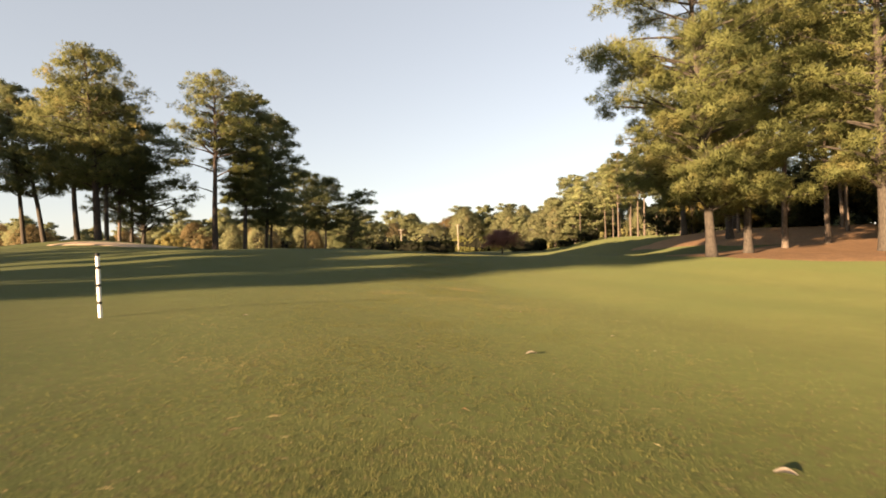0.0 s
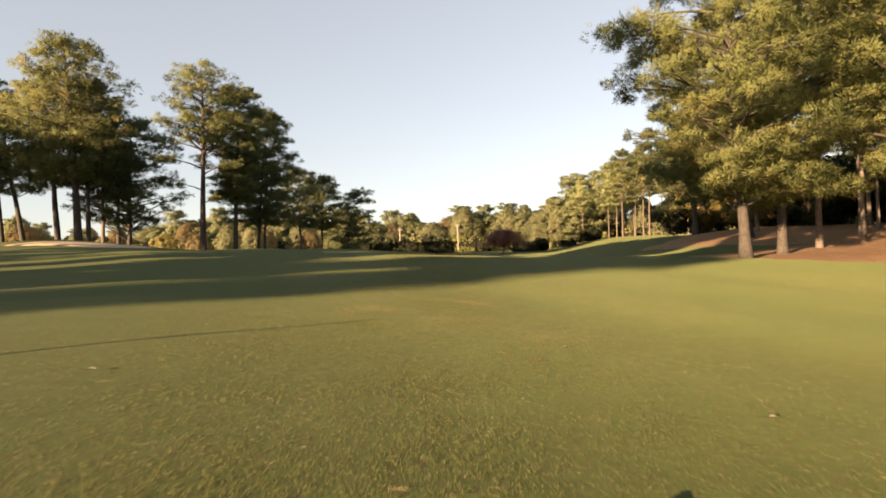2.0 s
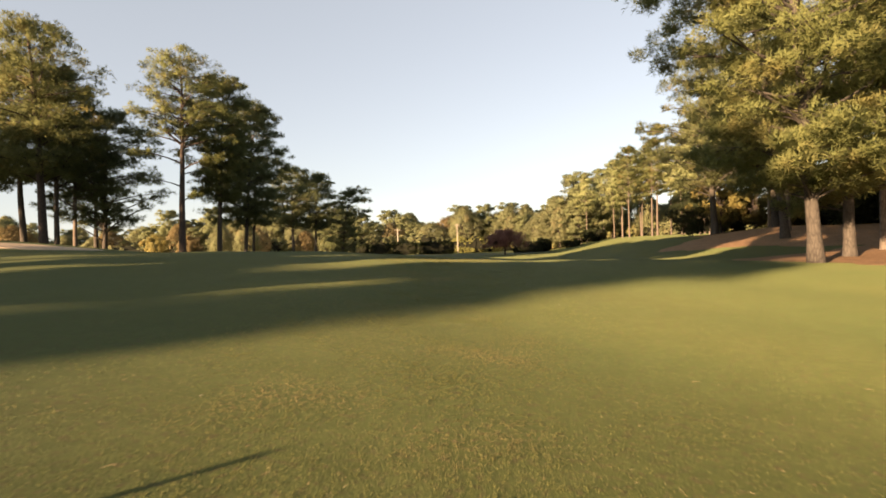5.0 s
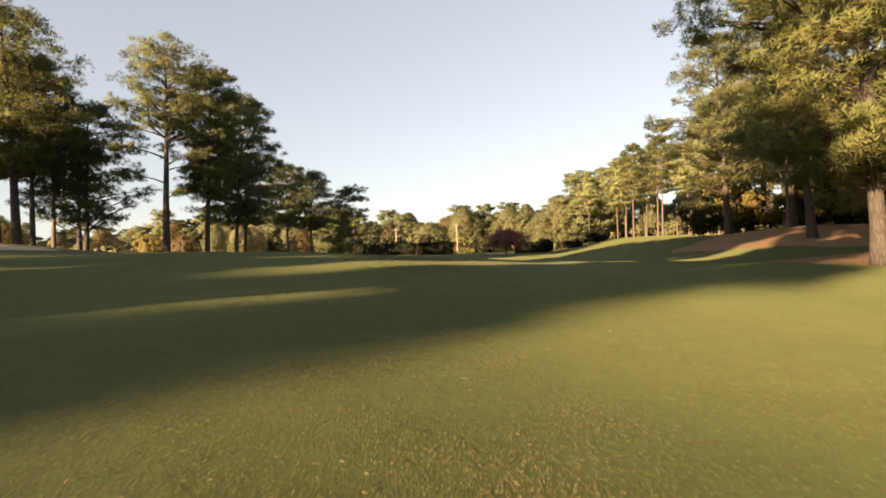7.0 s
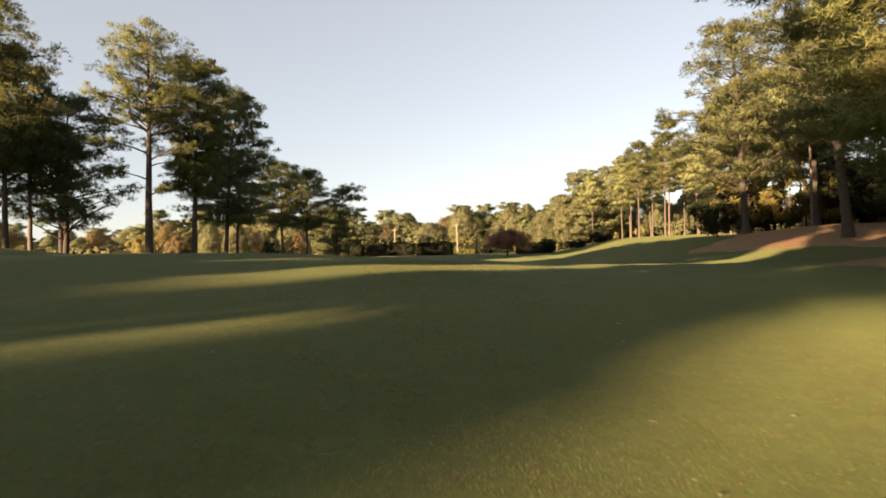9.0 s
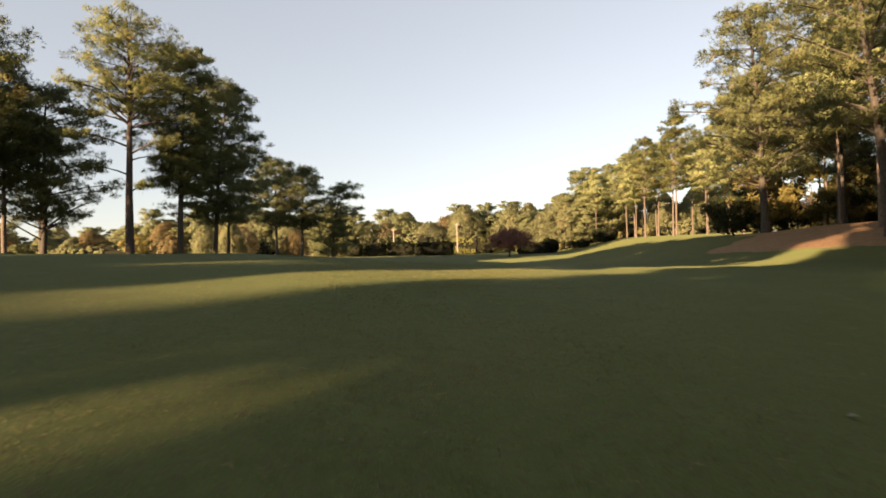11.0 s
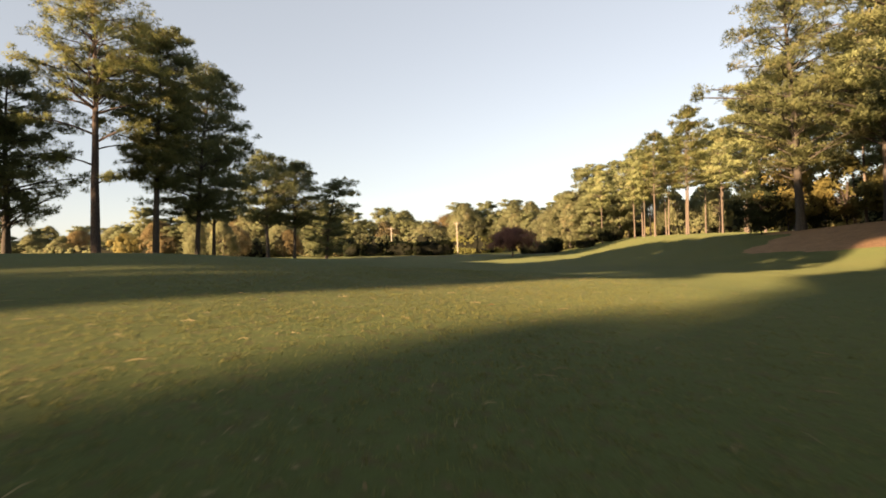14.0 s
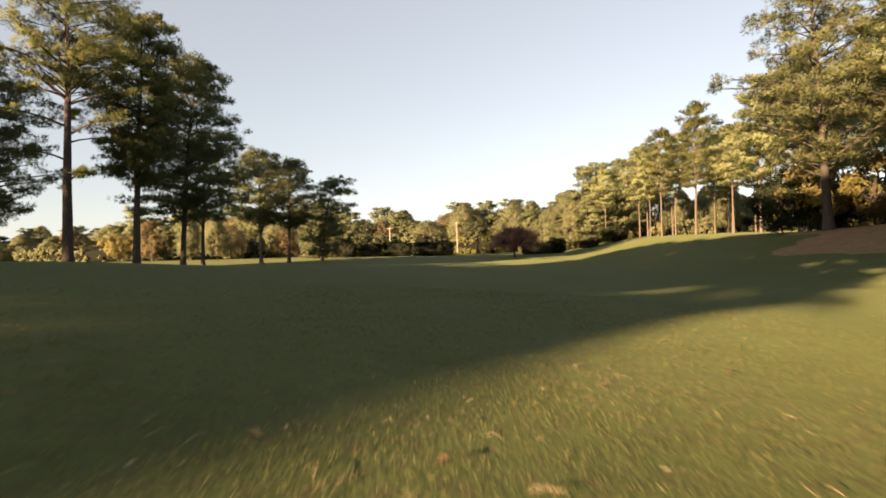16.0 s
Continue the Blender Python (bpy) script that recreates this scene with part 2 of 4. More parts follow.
def sprays(rng, clumps, per_clump, blades, length, width, flat=0.55, lift=0.35, middle=None, lie_flat=0.0, shell=0.0):
    """Needle sprays: round each clump (x, y, z, radius) tufts of narrow blades that fan outwards. Also the way that each corner faces:
    out of its clump and out of the crown's middle line."""
    clumps = np.asarray(clumps, float)
    c = np.repeat(clumps, per_clump, axis=0)
    d = rng.normal(size=(len(c), 3))
    d /= np.linalg.norm(d, axis=1)[:, None]
    r = rng.uniform(0.25, 1.0, len(c)) ** 0.6
    tuft = c[:, :3] + d * (c[:, 3] * r)[:, None] * np.array([1, 1, flat])
    out = np.repeat(d * np.array([1, 1, 0.6]) + np.array([0, 0, lift]), blades, axis=0) + rng.normal(size=(len(c) * blades, 3)) * 0.75
    out /= np.linalg.norm(out, axis=1)[:, None]
    mid = np.array(middle if middle is not None else clumps[:, :3].mean(axis=0))
    away = c[:, :3] - mid
    away[:, 2] *= 0.8
    away /= np.linalg.norm(away, axis=1)[:, None] + 1e-6
    skin = d * (1 - shell) + away * shell
    skin /= np.linalg.norm(skin, axis=1)[:, None] + 1e-6
    skin = np.repeat(skin, blades, axis=0)
    along = rng.normal(size=out.shape)
    along -= skin * np.einsum("ij,ij->i", along, skin)[:, None]
    along /= np.linalg.norm(along, axis=1)[:, None]
    out = (1 - lie_flat) * out + lie_flat * (along + 0.35 * skin)
    out /= np.linalg.norm(out, axis=1)[:, None]
    side = np.cross(out, (1 - lie_flat) * rng.normal(size=out.shape) + lie_flat * (skin + 0.25 * rng.normal(size=out.shape)))
    side /= np.linalg.norm(side, axis=1)[:, None]
    root = np.repeat(tuft, blades, axis=0) + rng.normal(size=(len(c) * blades, 3)) * length * 0.3
    n = len(root)
    ln = length * rng.uniform(0.6, 1.3, n)[:, None]
    wd = width * rng.uniform(0.7, 1.3, n)[:, None]
    p, q, t = root - side * wd * 0.5, root + side * wd * 0.5, root + out * ln
    away = root - mid
    away[:, 2] *= 0.6
    away /= np.linalg.norm(away, axis=1)[:, None] + 1e-6
    face = np.repeat(d * np.array([1, 1, 1.3]), blades, axis=0) * 0.7 * (1 - shell) + away * (0.75 + 0.7 * shell) + rng.normal(size=(n, 3)) * 0.22 + np.array([0, 0, 0.15])
    face /= np.linalg.norm(face, axis=1)[:, None]
    turn = np.einsum("ij,ij->i", np.cross(q - p, t - p), face) < 0
    p[turn], q[turn] = q[turn].copy(), p[turn].copy()
    v = np.stack([p, q, t], axis=1).reshape(-1, 3)
    return v, np.arange(n * 3).reshape(-1, 3), np.repeat(face, 3, axis=0)


def foliage(name, rng, clumps, per_clump, blades, blade, mat, parent, flat=0.55, lift=0.35, lie_flat=0.0, shell=0.0):
    v, f, face = sprays(rng, clumps, per_clump, blades, *blade, flat, lift, None, lie_flat, shell)
    me = mesh_of(name, v, f, mat, True)
    me.normals_split_custom_set_from_vertices(face.astype(np.float32))
    return under(name, me, parent)


def pine(height, crown_from, radius, seed, thick=0.5, lean=(0, 0), pads=100, tufts=26, blade=(0.35, 0.095), needles=None, bark=None, widest=0.35, tip=0.3,
         bare=0, pad=1.0, blades=6, sparse=0.0, thin_below=0.0, uneven=0.75, lie_flat=0.0, rise=1.3, puff=0.6, wobble=0.10, boughs=(), limb_share=1.0, label="tall pine tree with a bare trunk and an open crown"):
    """A pine of its own: trunk, limbs and a crown of flat needle pads that fill an uneven envelope, widest at a share of the crown's height."""
    rng = np.random.default_rng(seed)
    root = new("pine_tree")
    tagged(root, label, "tree", "pines")
    hs = np.linspace(-0.3, height * 0.96, 14)
    s = np.clip(hs / height, 0, 1)
    wob = rng.normal(0, wobble, (14, 2)).cumsum(axis=0) * s[:, None]
    path = np.column_stack([lean[0] * s**1.3 + wob[:, 0], lean[1] * s**1.3 + wob[:, 1], hs])
    rad = thick * 0.5 * (1 - 0.88 * s) + 0.2 * thick * np.exp(-np.maximum(hs, 0) / 0.5)
    v, f = tube(path, rad, 12)
    under("trunk", mesh_of("trunk", v, f, bark or BARK, True), root)
    pieces, clumps = [], []
    ph = rng.uniform(0, 6.3, 6)

    def at_height(z):
        return np.array([np.interp(z, hs, path[:, 0]), np.interp(z, hs, path[:, 1]), z])

    def reach(rel, a):
        up = (rel / widest) if rel < widest else 1.0
        over = max(rel - widest, 0) / (1 - widest)
        env = (0.5 + 0.5 * math.sin(min(up, 1.0) * math.pi / 2)) * (tip + (1 - tip) * math.cos(over * math.pi / 2) ** 0.8)
        return radius * env * (1 + uneven * (0.16 * math.sin(2 * a + ph[0] + 5 * rel) + 0.14 * math.sin(3 * a + ph[1] - 9 * rel) + 0.10 * math.sin(14 * rel + ph[2] + a)))

    whorls = max(5, int(height * (1 - crown_from) / 1.7))
    for i in range(pads + bare):
        dead = i >= pads
        rel = (i + rng.uniform(0, 1)) / pads if not dead else rng.uniform(-0.1, 0.3)
        rel = rel if dead else (math.floor(rel * whorls) + 0.5 + min(max(rng.normal(0, 0.34), -0.48), 0.48)) / whorls
        a = i * 2.39996 + rng.uniform(-0.4, 0.4)
        z = height * (crown_from + (0.97 - crown_from) * rel)
        full = reach(max(rel, 0), a)
        out = full * (rng.uniform(sparse, 1.0) ** 0.55 if not dead else rng.uniform(0.3, 0.75))
        drop = out * rng.uniform(0.05, 0.42) * (1.15 - 0.5 * rel) * rise
        p0 = at_height(max(z - drop, height * 0.12))
        way = np.array([math.cos(a), math.sin(a), 0])
        sway = np.array([-way[1], way[0], 0]) * rng.normal(0, 0.12) * out
        end = np.array([*at_height(z)[:2], z]) + way * out
        q = [p0 + (end - p0) * k + sway * math.sin(k * math.pi) + np.array([0, 0, 0.05 * out * math.sin(k * math.pi)]) for k in (0, 0.25, 0.5, 0.75, 1.0)]
        if not dead and rel < 0.6 and rng.random() < thin_below:
            if rng.random() < 0.6:
                continue
            dead = True
        shown = rng.random() < limb_share
        if out > 0.3 * full and shown:
            r0 = min(0.03 + 0.016 * out, thick * 0.22) * (1 - 0.45 * max(rel, 0))
            pieces.append(tube(q, np.linspace(r0, 0.012, 5), 5))
        if dead:
            continue
        size = 1.12 * pad * rng.uniform(0.65, 1.25) * (0.45 + 0.095 * radius) * (0.75 + 0.25 * full / radius)
        across = np.array([-way[1], way[0], 0])
        clumps.append((*(end + [0, 0, 0.1]), size))
        spray = end + across * size * rng.uniform(0.5, 1.0) - way * 0.35 * size
        clumps.append((*spray, size * 0.75))
        if out > 0.3 * full and shown:
            pieces.append(tube([q[2], (q[3] + spray) / 2, spray], [r0 * 0.5, r0 * 0.35, 0.008], 4))
        if out > 0.5 * full and sparse < 0.3:
            clumps.append((*(q[3] - across * size * rng.uniform(0.2, 0.8)), size * 0.7))
        if out > 4.0 and sparse < 0.25:
            clumps.append((*(q[2] + across * size * rng.uniform(-0.8, 0.8)), size * 0.7))
        for k in range(2):
            clumps.append((*(end + np.clip(rng.normal(0, 0.75, 3), -1.1, 1.1) * np.array([1, 1, 0.4]) * size), size * rng.uniform(0.4, 0.65)))
    for z, side, out, spread in boughs:
        way = np.array([math.cos(radians(side)), math.sin(radians(side)), 0])
        p0, end = at_height(z - 0.2 * out), np.array([*at_height(z)[:2], z]) + way * out
        mids = [p0 + (end - p0) * k + np.array([0, 0, 0.08 * out * math.sin(k * math.pi)]) for k in (0, 0.25, 0.5, 0.75, 1.0)]
        pieces.append(tube(mids, np.linspace(0.05 + 0.012 * out, 0.015, 5), 6))
        for k in range(16):
            at = mids[2] + (end - mids[2]) * rng.uniform(0, 1.1) + rng.normal(0, 0.5, 3) * spread * np.array([1, 1, 0.6])
            clumps.append((*at, spread * rng.uniform(0.3, 0.5)))
            if k % 3 == 0:
                pieces.append(tube([mids[2 + k % 2], (mids[3] + at) / 2, at], [0.03, 0.02, 0.008], 4))
    apex = at_height(height * 0.965)
    for k in range(9):
        clumps.append((*(apex + np.array([*rng.normal(0, 0.10 * radius * (tip + 0.3), 2), rng.uniform(-2.4, 0.3)])), pad * rng.uniform(0.6, 0.9) * (0.4 + 0.05 * radius)))
    v, f = gather(pieces)
    under("limbwork", mesh_of("limbwork", v, f, bark or BARK), root)
    foliage("crown", rng, clumps, tufts, blades, blade, needles or NEEDLES, root, puff, lie_flat=lie_flat, shell=0.6 * lie_flat)
    return root


def broadleaf(height, radius, seed, leaves, crown_from=0.25, thick=0.35, count=70, tufts=16, blade=(0.6, 0.35), name="broadleaf_tree", label="", category="tree", group="", squat=1.0, core=0.62, lump=0.22, skirt=0.0, fine=1.0, flat_leaves=0.85):
    """A round-headed tree: short trunk, forking limbs and a lumpy crown of leaf clumps."""
    rng = np.random.default_rng(seed)
    root = tagged(new(name), label, category, group)
    base = height * crown_from
    path = [(0, 0, -0.3), (0.05, 0.02, base * 0.5), (0.0, 0.1, base), (0.1, 0.0, height * 0.7)]
    v, f = tube(path, [thick * 0.7, thick * 0.5, thick * 0.42, thick * 0.12], 9)
    under("trunk", mesh_of("trunk", v, f, BARK_DARK, True), root)
    pieces, clumps = [], []
    mid = (height + base) / 2
    for i in range(count):
        d = rng.normal(size=3)
        d /= np.linalg.norm(d)
        r = rng.uniform(core, 1.0)
        wide = radius * (1 - 0.35 * max(d[2], 0)) * (1 + lump * math.sin(5 * d[0] + 4 * d[1] * d[2] + seed) + 0.3 * lump * math.sin(i * 1.7))
        wide /= max(1 - d[2] ** 2, 0.08) ** (0.5 * skirt) if d[2] < 0 else 1.0
        p = np.array([d[0] * wide * r, d[1] * wide * r, mid + d[2] * r * (height - base) / 2 * squat])
        if i % 3 == 0:
            s0 = np.array([0, 0, base + (mid - base) * rng.uniform(0, 0.9)])
            pieces.append(tube([s0, (s0 + p) / 2 + [0, 0, 0.1 * radius], p], [thick * 0.2, thick * 0.1, 0.02], 5))
        clumps.append((*p, radius * rng.uniform(0.13, 0.22) * fine))
    v, f = gather(pieces)
    under("limbwork", mesh_of("limbwork", v, f, BARK_DARK), root)
    foliage("crown", rng, clumps, tufts, 4, blade, leaves, root, 0.8, 0.15, flat_leaves, 0.75 * flat_leaves)
    return root


def rise_to(x, y, top):
    """How tall a tree is that stands at x, y and ends at the height top."""
    return top - ground_at(x, y)


def stand(root, x, y, turn=0.0, size=1.0, sink=0.0):
    root.matrix_basis = pose(x, y, ground_at(x, y) - sink, 0, 0, turn) @ Matrix.Scale(size, 4)
    return root


# ---- ground ----
def build_ground():
    def steps(lo, hi, near, growth, start):
        out, v, d = [start], start, near
        while v < hi:
            v += d
            d *= growth
            out.append(v)
        v, d = start, near
        while v > lo:
            v -= d
            d *= growth
            out.insert(0, v)
        return np.array(out)
    xs, ys = steps(-1600, 1600, 0.5, 1.034, 0.0), steps(-900, 2400, 0.5, 1.028, 22.0)
    gx, gy = np.meshgrid(xs, ys)
    v = np.column_stack([gx.ravel(), gy.ravel(), land(gx, gy).ravel()])
    w = len(xs)
    i, j = np.meshgrid(np.arange(w - 1), np.arange(len(ys) - 1))
    a = (j * w + i).ravel()
    f = np.column_stack([a, a + 1, a + w + 1, a + w])
    tagged(new("ground", mesh_of("ground", v, f, TURF, True)), "mown olive-green golf fairway turf over rolling ground", "ground", kind="structure")


build_ground()


def patch(name, mat, cx, cy, rx, ry, turn, seed, rise, label, category):
    """A patch draped over the ground, with a wandering outline that dips under the turf at its edge."""
    rng = np.random.default_rng(seed)
    ph = rng.uniform(0, 6.3, 5)
    rings, spokes = 26, 96
    a = np.linspace(0, 2 * np.pi, spokes, endpoint=False)
    edge = 1 + sum(0.09 / (k + 1) ** 0.5 * np.sin((k + 2) * a + ph[k]) for k in range(5)) + 0.018 * np.sin(17 * a + ph[0]) + 0.014 * np.sin(29 * a + ph[1])
    v = []
    for r in np.linspace(0.02, 1, rings):
        x = r * edge * rx * np.cos(a)
        y = r * edge * ry * np.sin(a)
        X = cx + x * math.cos(turn) - y * math.sin(turn)
        Y = cy + x * math.sin(turn) + y * math.cos(turn)
        v.append(np.column_stack([X, Y, land(X, Y) + rise * (1 - r**8) - 0.03 * r**8]))
    v = np.concatenate(v)
    f = [(i * spokes + j, i * spokes + (j + 1) % spokes, (i + 1) * spokes + (j + 1) % spokes, (i + 1) * spokes + j) for i in range(rings - 1) for j in range(spokes)]
    return tagged(new(name, mesh_of(name, v, f, mat, True)), label, category, kind="structure")


patch("bunker", SAND, -27.2, 44.2, 5.0, 1.7, 0.15, 4, 0.08, "pale tan sand bunker cut into a grassy mound", "bunker")
patch("pine_straw_bed", STRAW, 49, 60, 22, 32, 0.35, 5, 0.07, "reddish-brown pine straw under the trees", "mulch")
patch("pine_straw_bed", STRAW, 35.5, 38.6, 19, 11.6, 0.25, 6, 0.13, "reddish-brown pine straw at the foot of the front pines", "mulch")



# ---- the pines along the far side of the mound and the fairway ----
DARKLAB = "tall dark pine with a shaded crown beside the fairway"


def pine_at(x, y, summit, crown_from, radius, seed, thick, lean=(0, 0), pads=100, tufts=14, turn=0.0, **more):
    more.setdefault("needles", NEEDLES_DARK)
    more.setdefault("label", DARKLAB)
    return stand(pine(rise_to(x, y, summit), crown_from, radius, seed, thick, lean, pads, tufts, **more), x, y, turn)


pine_at(-36.0, 83.5, 31.4, 0.60, 6.4, 11, 1.0, (0.6, 0), 100, 13, blade=(0.28, 0.06), blades=7, limb_share=1.0, needles=NEEDLES_FRONT, bark=BARK_DARK, bare=20, widest=0.55, tip=0.7, pad=0.8, rise=2.0, puff=0.7,
        boughs=[(9.5, -20, 3.2, 0.7), (12.0, 175, 5.5, 0.8), (13.5, 60, 4.5, 0.7), (14.5, 350, 6.0, 0.8), (15.5, 205, 6.8, 0.9), (16.6, 120, 5.5, 0.8), (17.6, 20, 6.6, 0.9), (18.4, 170, 7.4, 0.9), (19.4, 310, 6.0, 0.9), (20.2, 240, 7.0, 0.9), (21.0, 10, 6.4, 0.9)],
        label="tall open-crowned pine with bare lower limbs")
pine_at(-35.0, 93.2, 31.2, 0.34, 5.8, 12, 0.85, (1.6, 0), 150, 22, blade=(0.30, 0.075), blades=7, needles=NEEDLES, widest=0.45, tip=0.45, pad=1.1, puff=0.5, limb_share=0.4)
pine_at(-34.9, 104.0, 30.0, 0.26, 9.0, 13, 0.75, (2.0, 0), 170, 18, blade=(0.32, 0.085), blades=7, widest=0.2, tip=0.2, pad=1.0, puff=0.42, limb_share=0.4)
pine_at(-38.4, 118.0, 23.0, 0.34, 7.2, 14, 0.65, (1.0, 0), 90, 16, blade=(0.32, 0.09), blades=7, pad=1.0, limb_share=0.6)
pine_at(-36.6, 140.7, 24.8, 0.36, 7.2, 15, 0.75, (0, 0), 100, 16, blade=(0.34, 0.095), blades=7, tip=0.4, pad=1.0)
pine_at(-32.6, 146.5, 23.6, 0.36, 7.2, 16, 0.75, (1.0, 0), 100, 16, blade=(0.34, 0.095), blades=7, tip=0.4, pad=1.0)
pine_at(-27.2, 154.6, 21.0, 0.06, 6.4, 17, 0.65, (3.5, 0), 94, 14, widest=0.3, tip=0.35, pad=0.85, boughs=[(18.6, 15, 4.6, 1.5), (15.5, -10, 5.6, 1.3)], label="dark pine with foliage nearly to the ground")
# Two pines added out of sight behind the others, to shade the far hedges.
for x, y, top, seed in [(-30.0, 167.0, 17.0, 18), (-34.5, 184.0, 15.0, 19)]:
    pine_at(x, y, top, 0.06, 6.2, seed, 0.5, (0, 0), 90, 13, widest=0.25, tip=0.4, pad=1.0, label="dark pine with foliage nearly to the ground")
pine_at(-66.5, 84.0, 32.0, 0.40, 7.5, 20, 0.8, (-2.0, 0), 90, 16, blade=(0.32, 0.09), blades=7, pad=1.0, limb_share=0.6)
pine_at(-62.3, 83.0, 29.0, 0.42, 7.0, 21, 0.85, (-4.5, 0), 84, 16, blade=(0.32, 0.09), blades=7, pad=1.0, limb_share=0.6, boughs=[(24.0, 185, 7.5, 1.2)])
pine_at(-56.2, 81.5, 29.5, 0.42, 7.0, 22, 0.95, (-1.5, 0), 90, 16, blade=(0.32, 0.09), blades=7, needles=NEEDLES, pad=1.0, limb_share=0.6)
pine_at(-49.5, 76.0, 33.4, 0.36, 7.6, 23, 1.1, (-1.0, 0), 120, 19, blade=(0.30, 0.08), blades=7, bark=BARK_DARK, needles=NEEDLES, widest=0.5, tip=0.4, pad=1.05, puff=0.7, limb_share=0.6)
pine_at(-51.2, 80.5, 29.0, 0.42, 7.4, 24, 0.75, (0.5, 0), 90, 16, blade=(0.32, 0.09), blades=7, pad=1.0, limb_share=0.6)
pine_at(-52.9, 86.5, 25.5, 0.42, 6.5, 25, 0.65, (0, 0), 75, 12, pad=0.8, bark=BARK_SUNLIT)
pine_at(-60.0, 102.0, 25.0, 0.40, 6.5, 26, 0.9, (0, 0), 75, 12, pad=0.8)
pine_at(-52.0, 91.5, 26.0, 0.26, 10.0, 27, 0.85, (1.5, 0), 105, 17, blade=(0.32, 0.09), blades=7, widest=0.3, tip=0.3, pad=0.95, puff=0.42)

# ---- the wooded bank ----
FRONT = "large pine with sunlit olive-gold foliage at the wood's edge"
pine_at(18.1, 35.6, 25.5, 0.15, 7.3, 31, 0.62, (-1.6, 0.5), 112, 36, blade=(0.26, 0.042), blades=8, needles=NEEDLES_FRONT, uneven=0.4, widest=0.62, tip=0.55, puff=0.72, pad=0.85, boughs=[(13.4, 185, 6.4, 1.6), (12.0, 200, 5.0, 1.3), (5.6, 190, 5.2, 1.3), (4.6, 320, 4.4, 1.2), (6.0, 250, 4.0, 1.2), (4.6, 275, 3.4, 1.2), (5.0, 230, 4.4, 1.2)], label=FRONT)
pine_at(23.0, 39.8, 20.0, 0.16, 6.0, 32, 0.6, (0.3, 0), 66, 40, blade=(0.26, 0.04), blades=8, pad=0.85, needles=NEEDLES_FRONT, puff=0.72, label=FRONT)
pine_at(29.9, 35.6, 26.0, 0.18, 7.5, 35, 0.8, (-0.4, 0), 90, 28, blade=(0.28, 0.05), blades=8, needles=NEEDLES_FRONT, tip=0.45, puff=0.72, boughs=[(5.5, 200, 6.0, 1.4), (7.5, 170, 6.5, 1.5)], label=FRONT)
pine_at(39.2, 85.6, 30.5, 0.24, 8.2, 33, 0.9, (-1.0, 0), 120, 18, blade=(0.30, 0.075), needles=NEEDLES_MID, widest=0.35, tip=0.35, pad=0.8, puff=0.7, label=FRONT)
pine_at(33.1, 60.8, 27.0, 0.32, 7.0, 34, 0.75, (-3.5, 0), 70, 24, blade=(0.28, 0.07), needles=NEEDLES_MID, puff=0.7, label="leaning pine with a sunlit trunk")
pine_at(45.0, 81.0, 34.0, 0.26, 8.5, 36, 0.9, (0, 0), 110, 17, blade=(0.30, 0.08), needles=NEEDLES_MID, pad=0.8, puff=0.7, label=FRONT)
WOODLAB = "slender pine among the trees of the wood"
wood = [pine(25.0, 0.36, 4.8, 41, 0.40, (0.5, 0), 60, 13, (0.34, 0.11), NEEDLES_SUNLIT, widest=0.35, tip=0.35, bark=BARK_SUNLIT, lie_flat=0.3, label=WOODLAB),
        pine(22.0, 0.44, 4.0, 42, 0.32, (-0.6, 0), 52, 13, (0.34, 0.11), NEEDLES_SUNLIT, widest=0.4, tip=0.4, bark=BARK_SUNLIT, lie_flat=0.3, label=WOODLAB),
        pine(27.0, 0.40, 4.6, 43, 0.44, (0, 0.6), 58, 13, (0.34, 0.11), NEEDLES, widest=0.4, tip=0.25, sparse=0.2, bark=BARK_SUNLIT, lie_flat=0.3, label=WOODLAB),
        pine(23.5, 0.50, 4.4, 44, 0.34, (0.9, 0.3), 50, 13, (0.34, 0.11), NEEDLES_SUNLIT, widest=0.45, tip=0.5, sparse=0.25, bark=BARK_SUNLIT, lie_flat=0.3, label=WOODLAB)]
front_spots = [(37.6, 67.0), (41.7, 77.0), (28.5, 44.0), (33.5, 46), (36.5, 50), (43, 56), (47, 62), (52, 68), (44, 46),
               (50, 52), (56, 58), (50, 90), (55, 98), (57, 106), (62, 100), (53, 114), (61, 120), (55.5, 131.5),
               (50.0, 135), (58, 143), (52.5, 170), (54, 167), (51, 153), (56, 157), (60, 178)]
back_spots = [(48, 184), (66, 152), (64, 84), (68, 112), (66, 142), (37, 40), (42, 36), (35, 34), (49, 42),
              (58, 70), (40, 27), (57, 176), (58, 163), (57, 149), (60, 140), (56, 124), (59, 113),
              (47, 98), (51, 107), (62, 90)]
spots = front_spots + back_spots
rng = random.Random(7)
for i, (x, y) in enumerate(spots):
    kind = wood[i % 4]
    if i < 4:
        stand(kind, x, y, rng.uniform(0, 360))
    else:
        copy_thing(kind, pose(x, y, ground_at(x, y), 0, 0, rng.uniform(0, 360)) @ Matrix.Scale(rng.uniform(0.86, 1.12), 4))

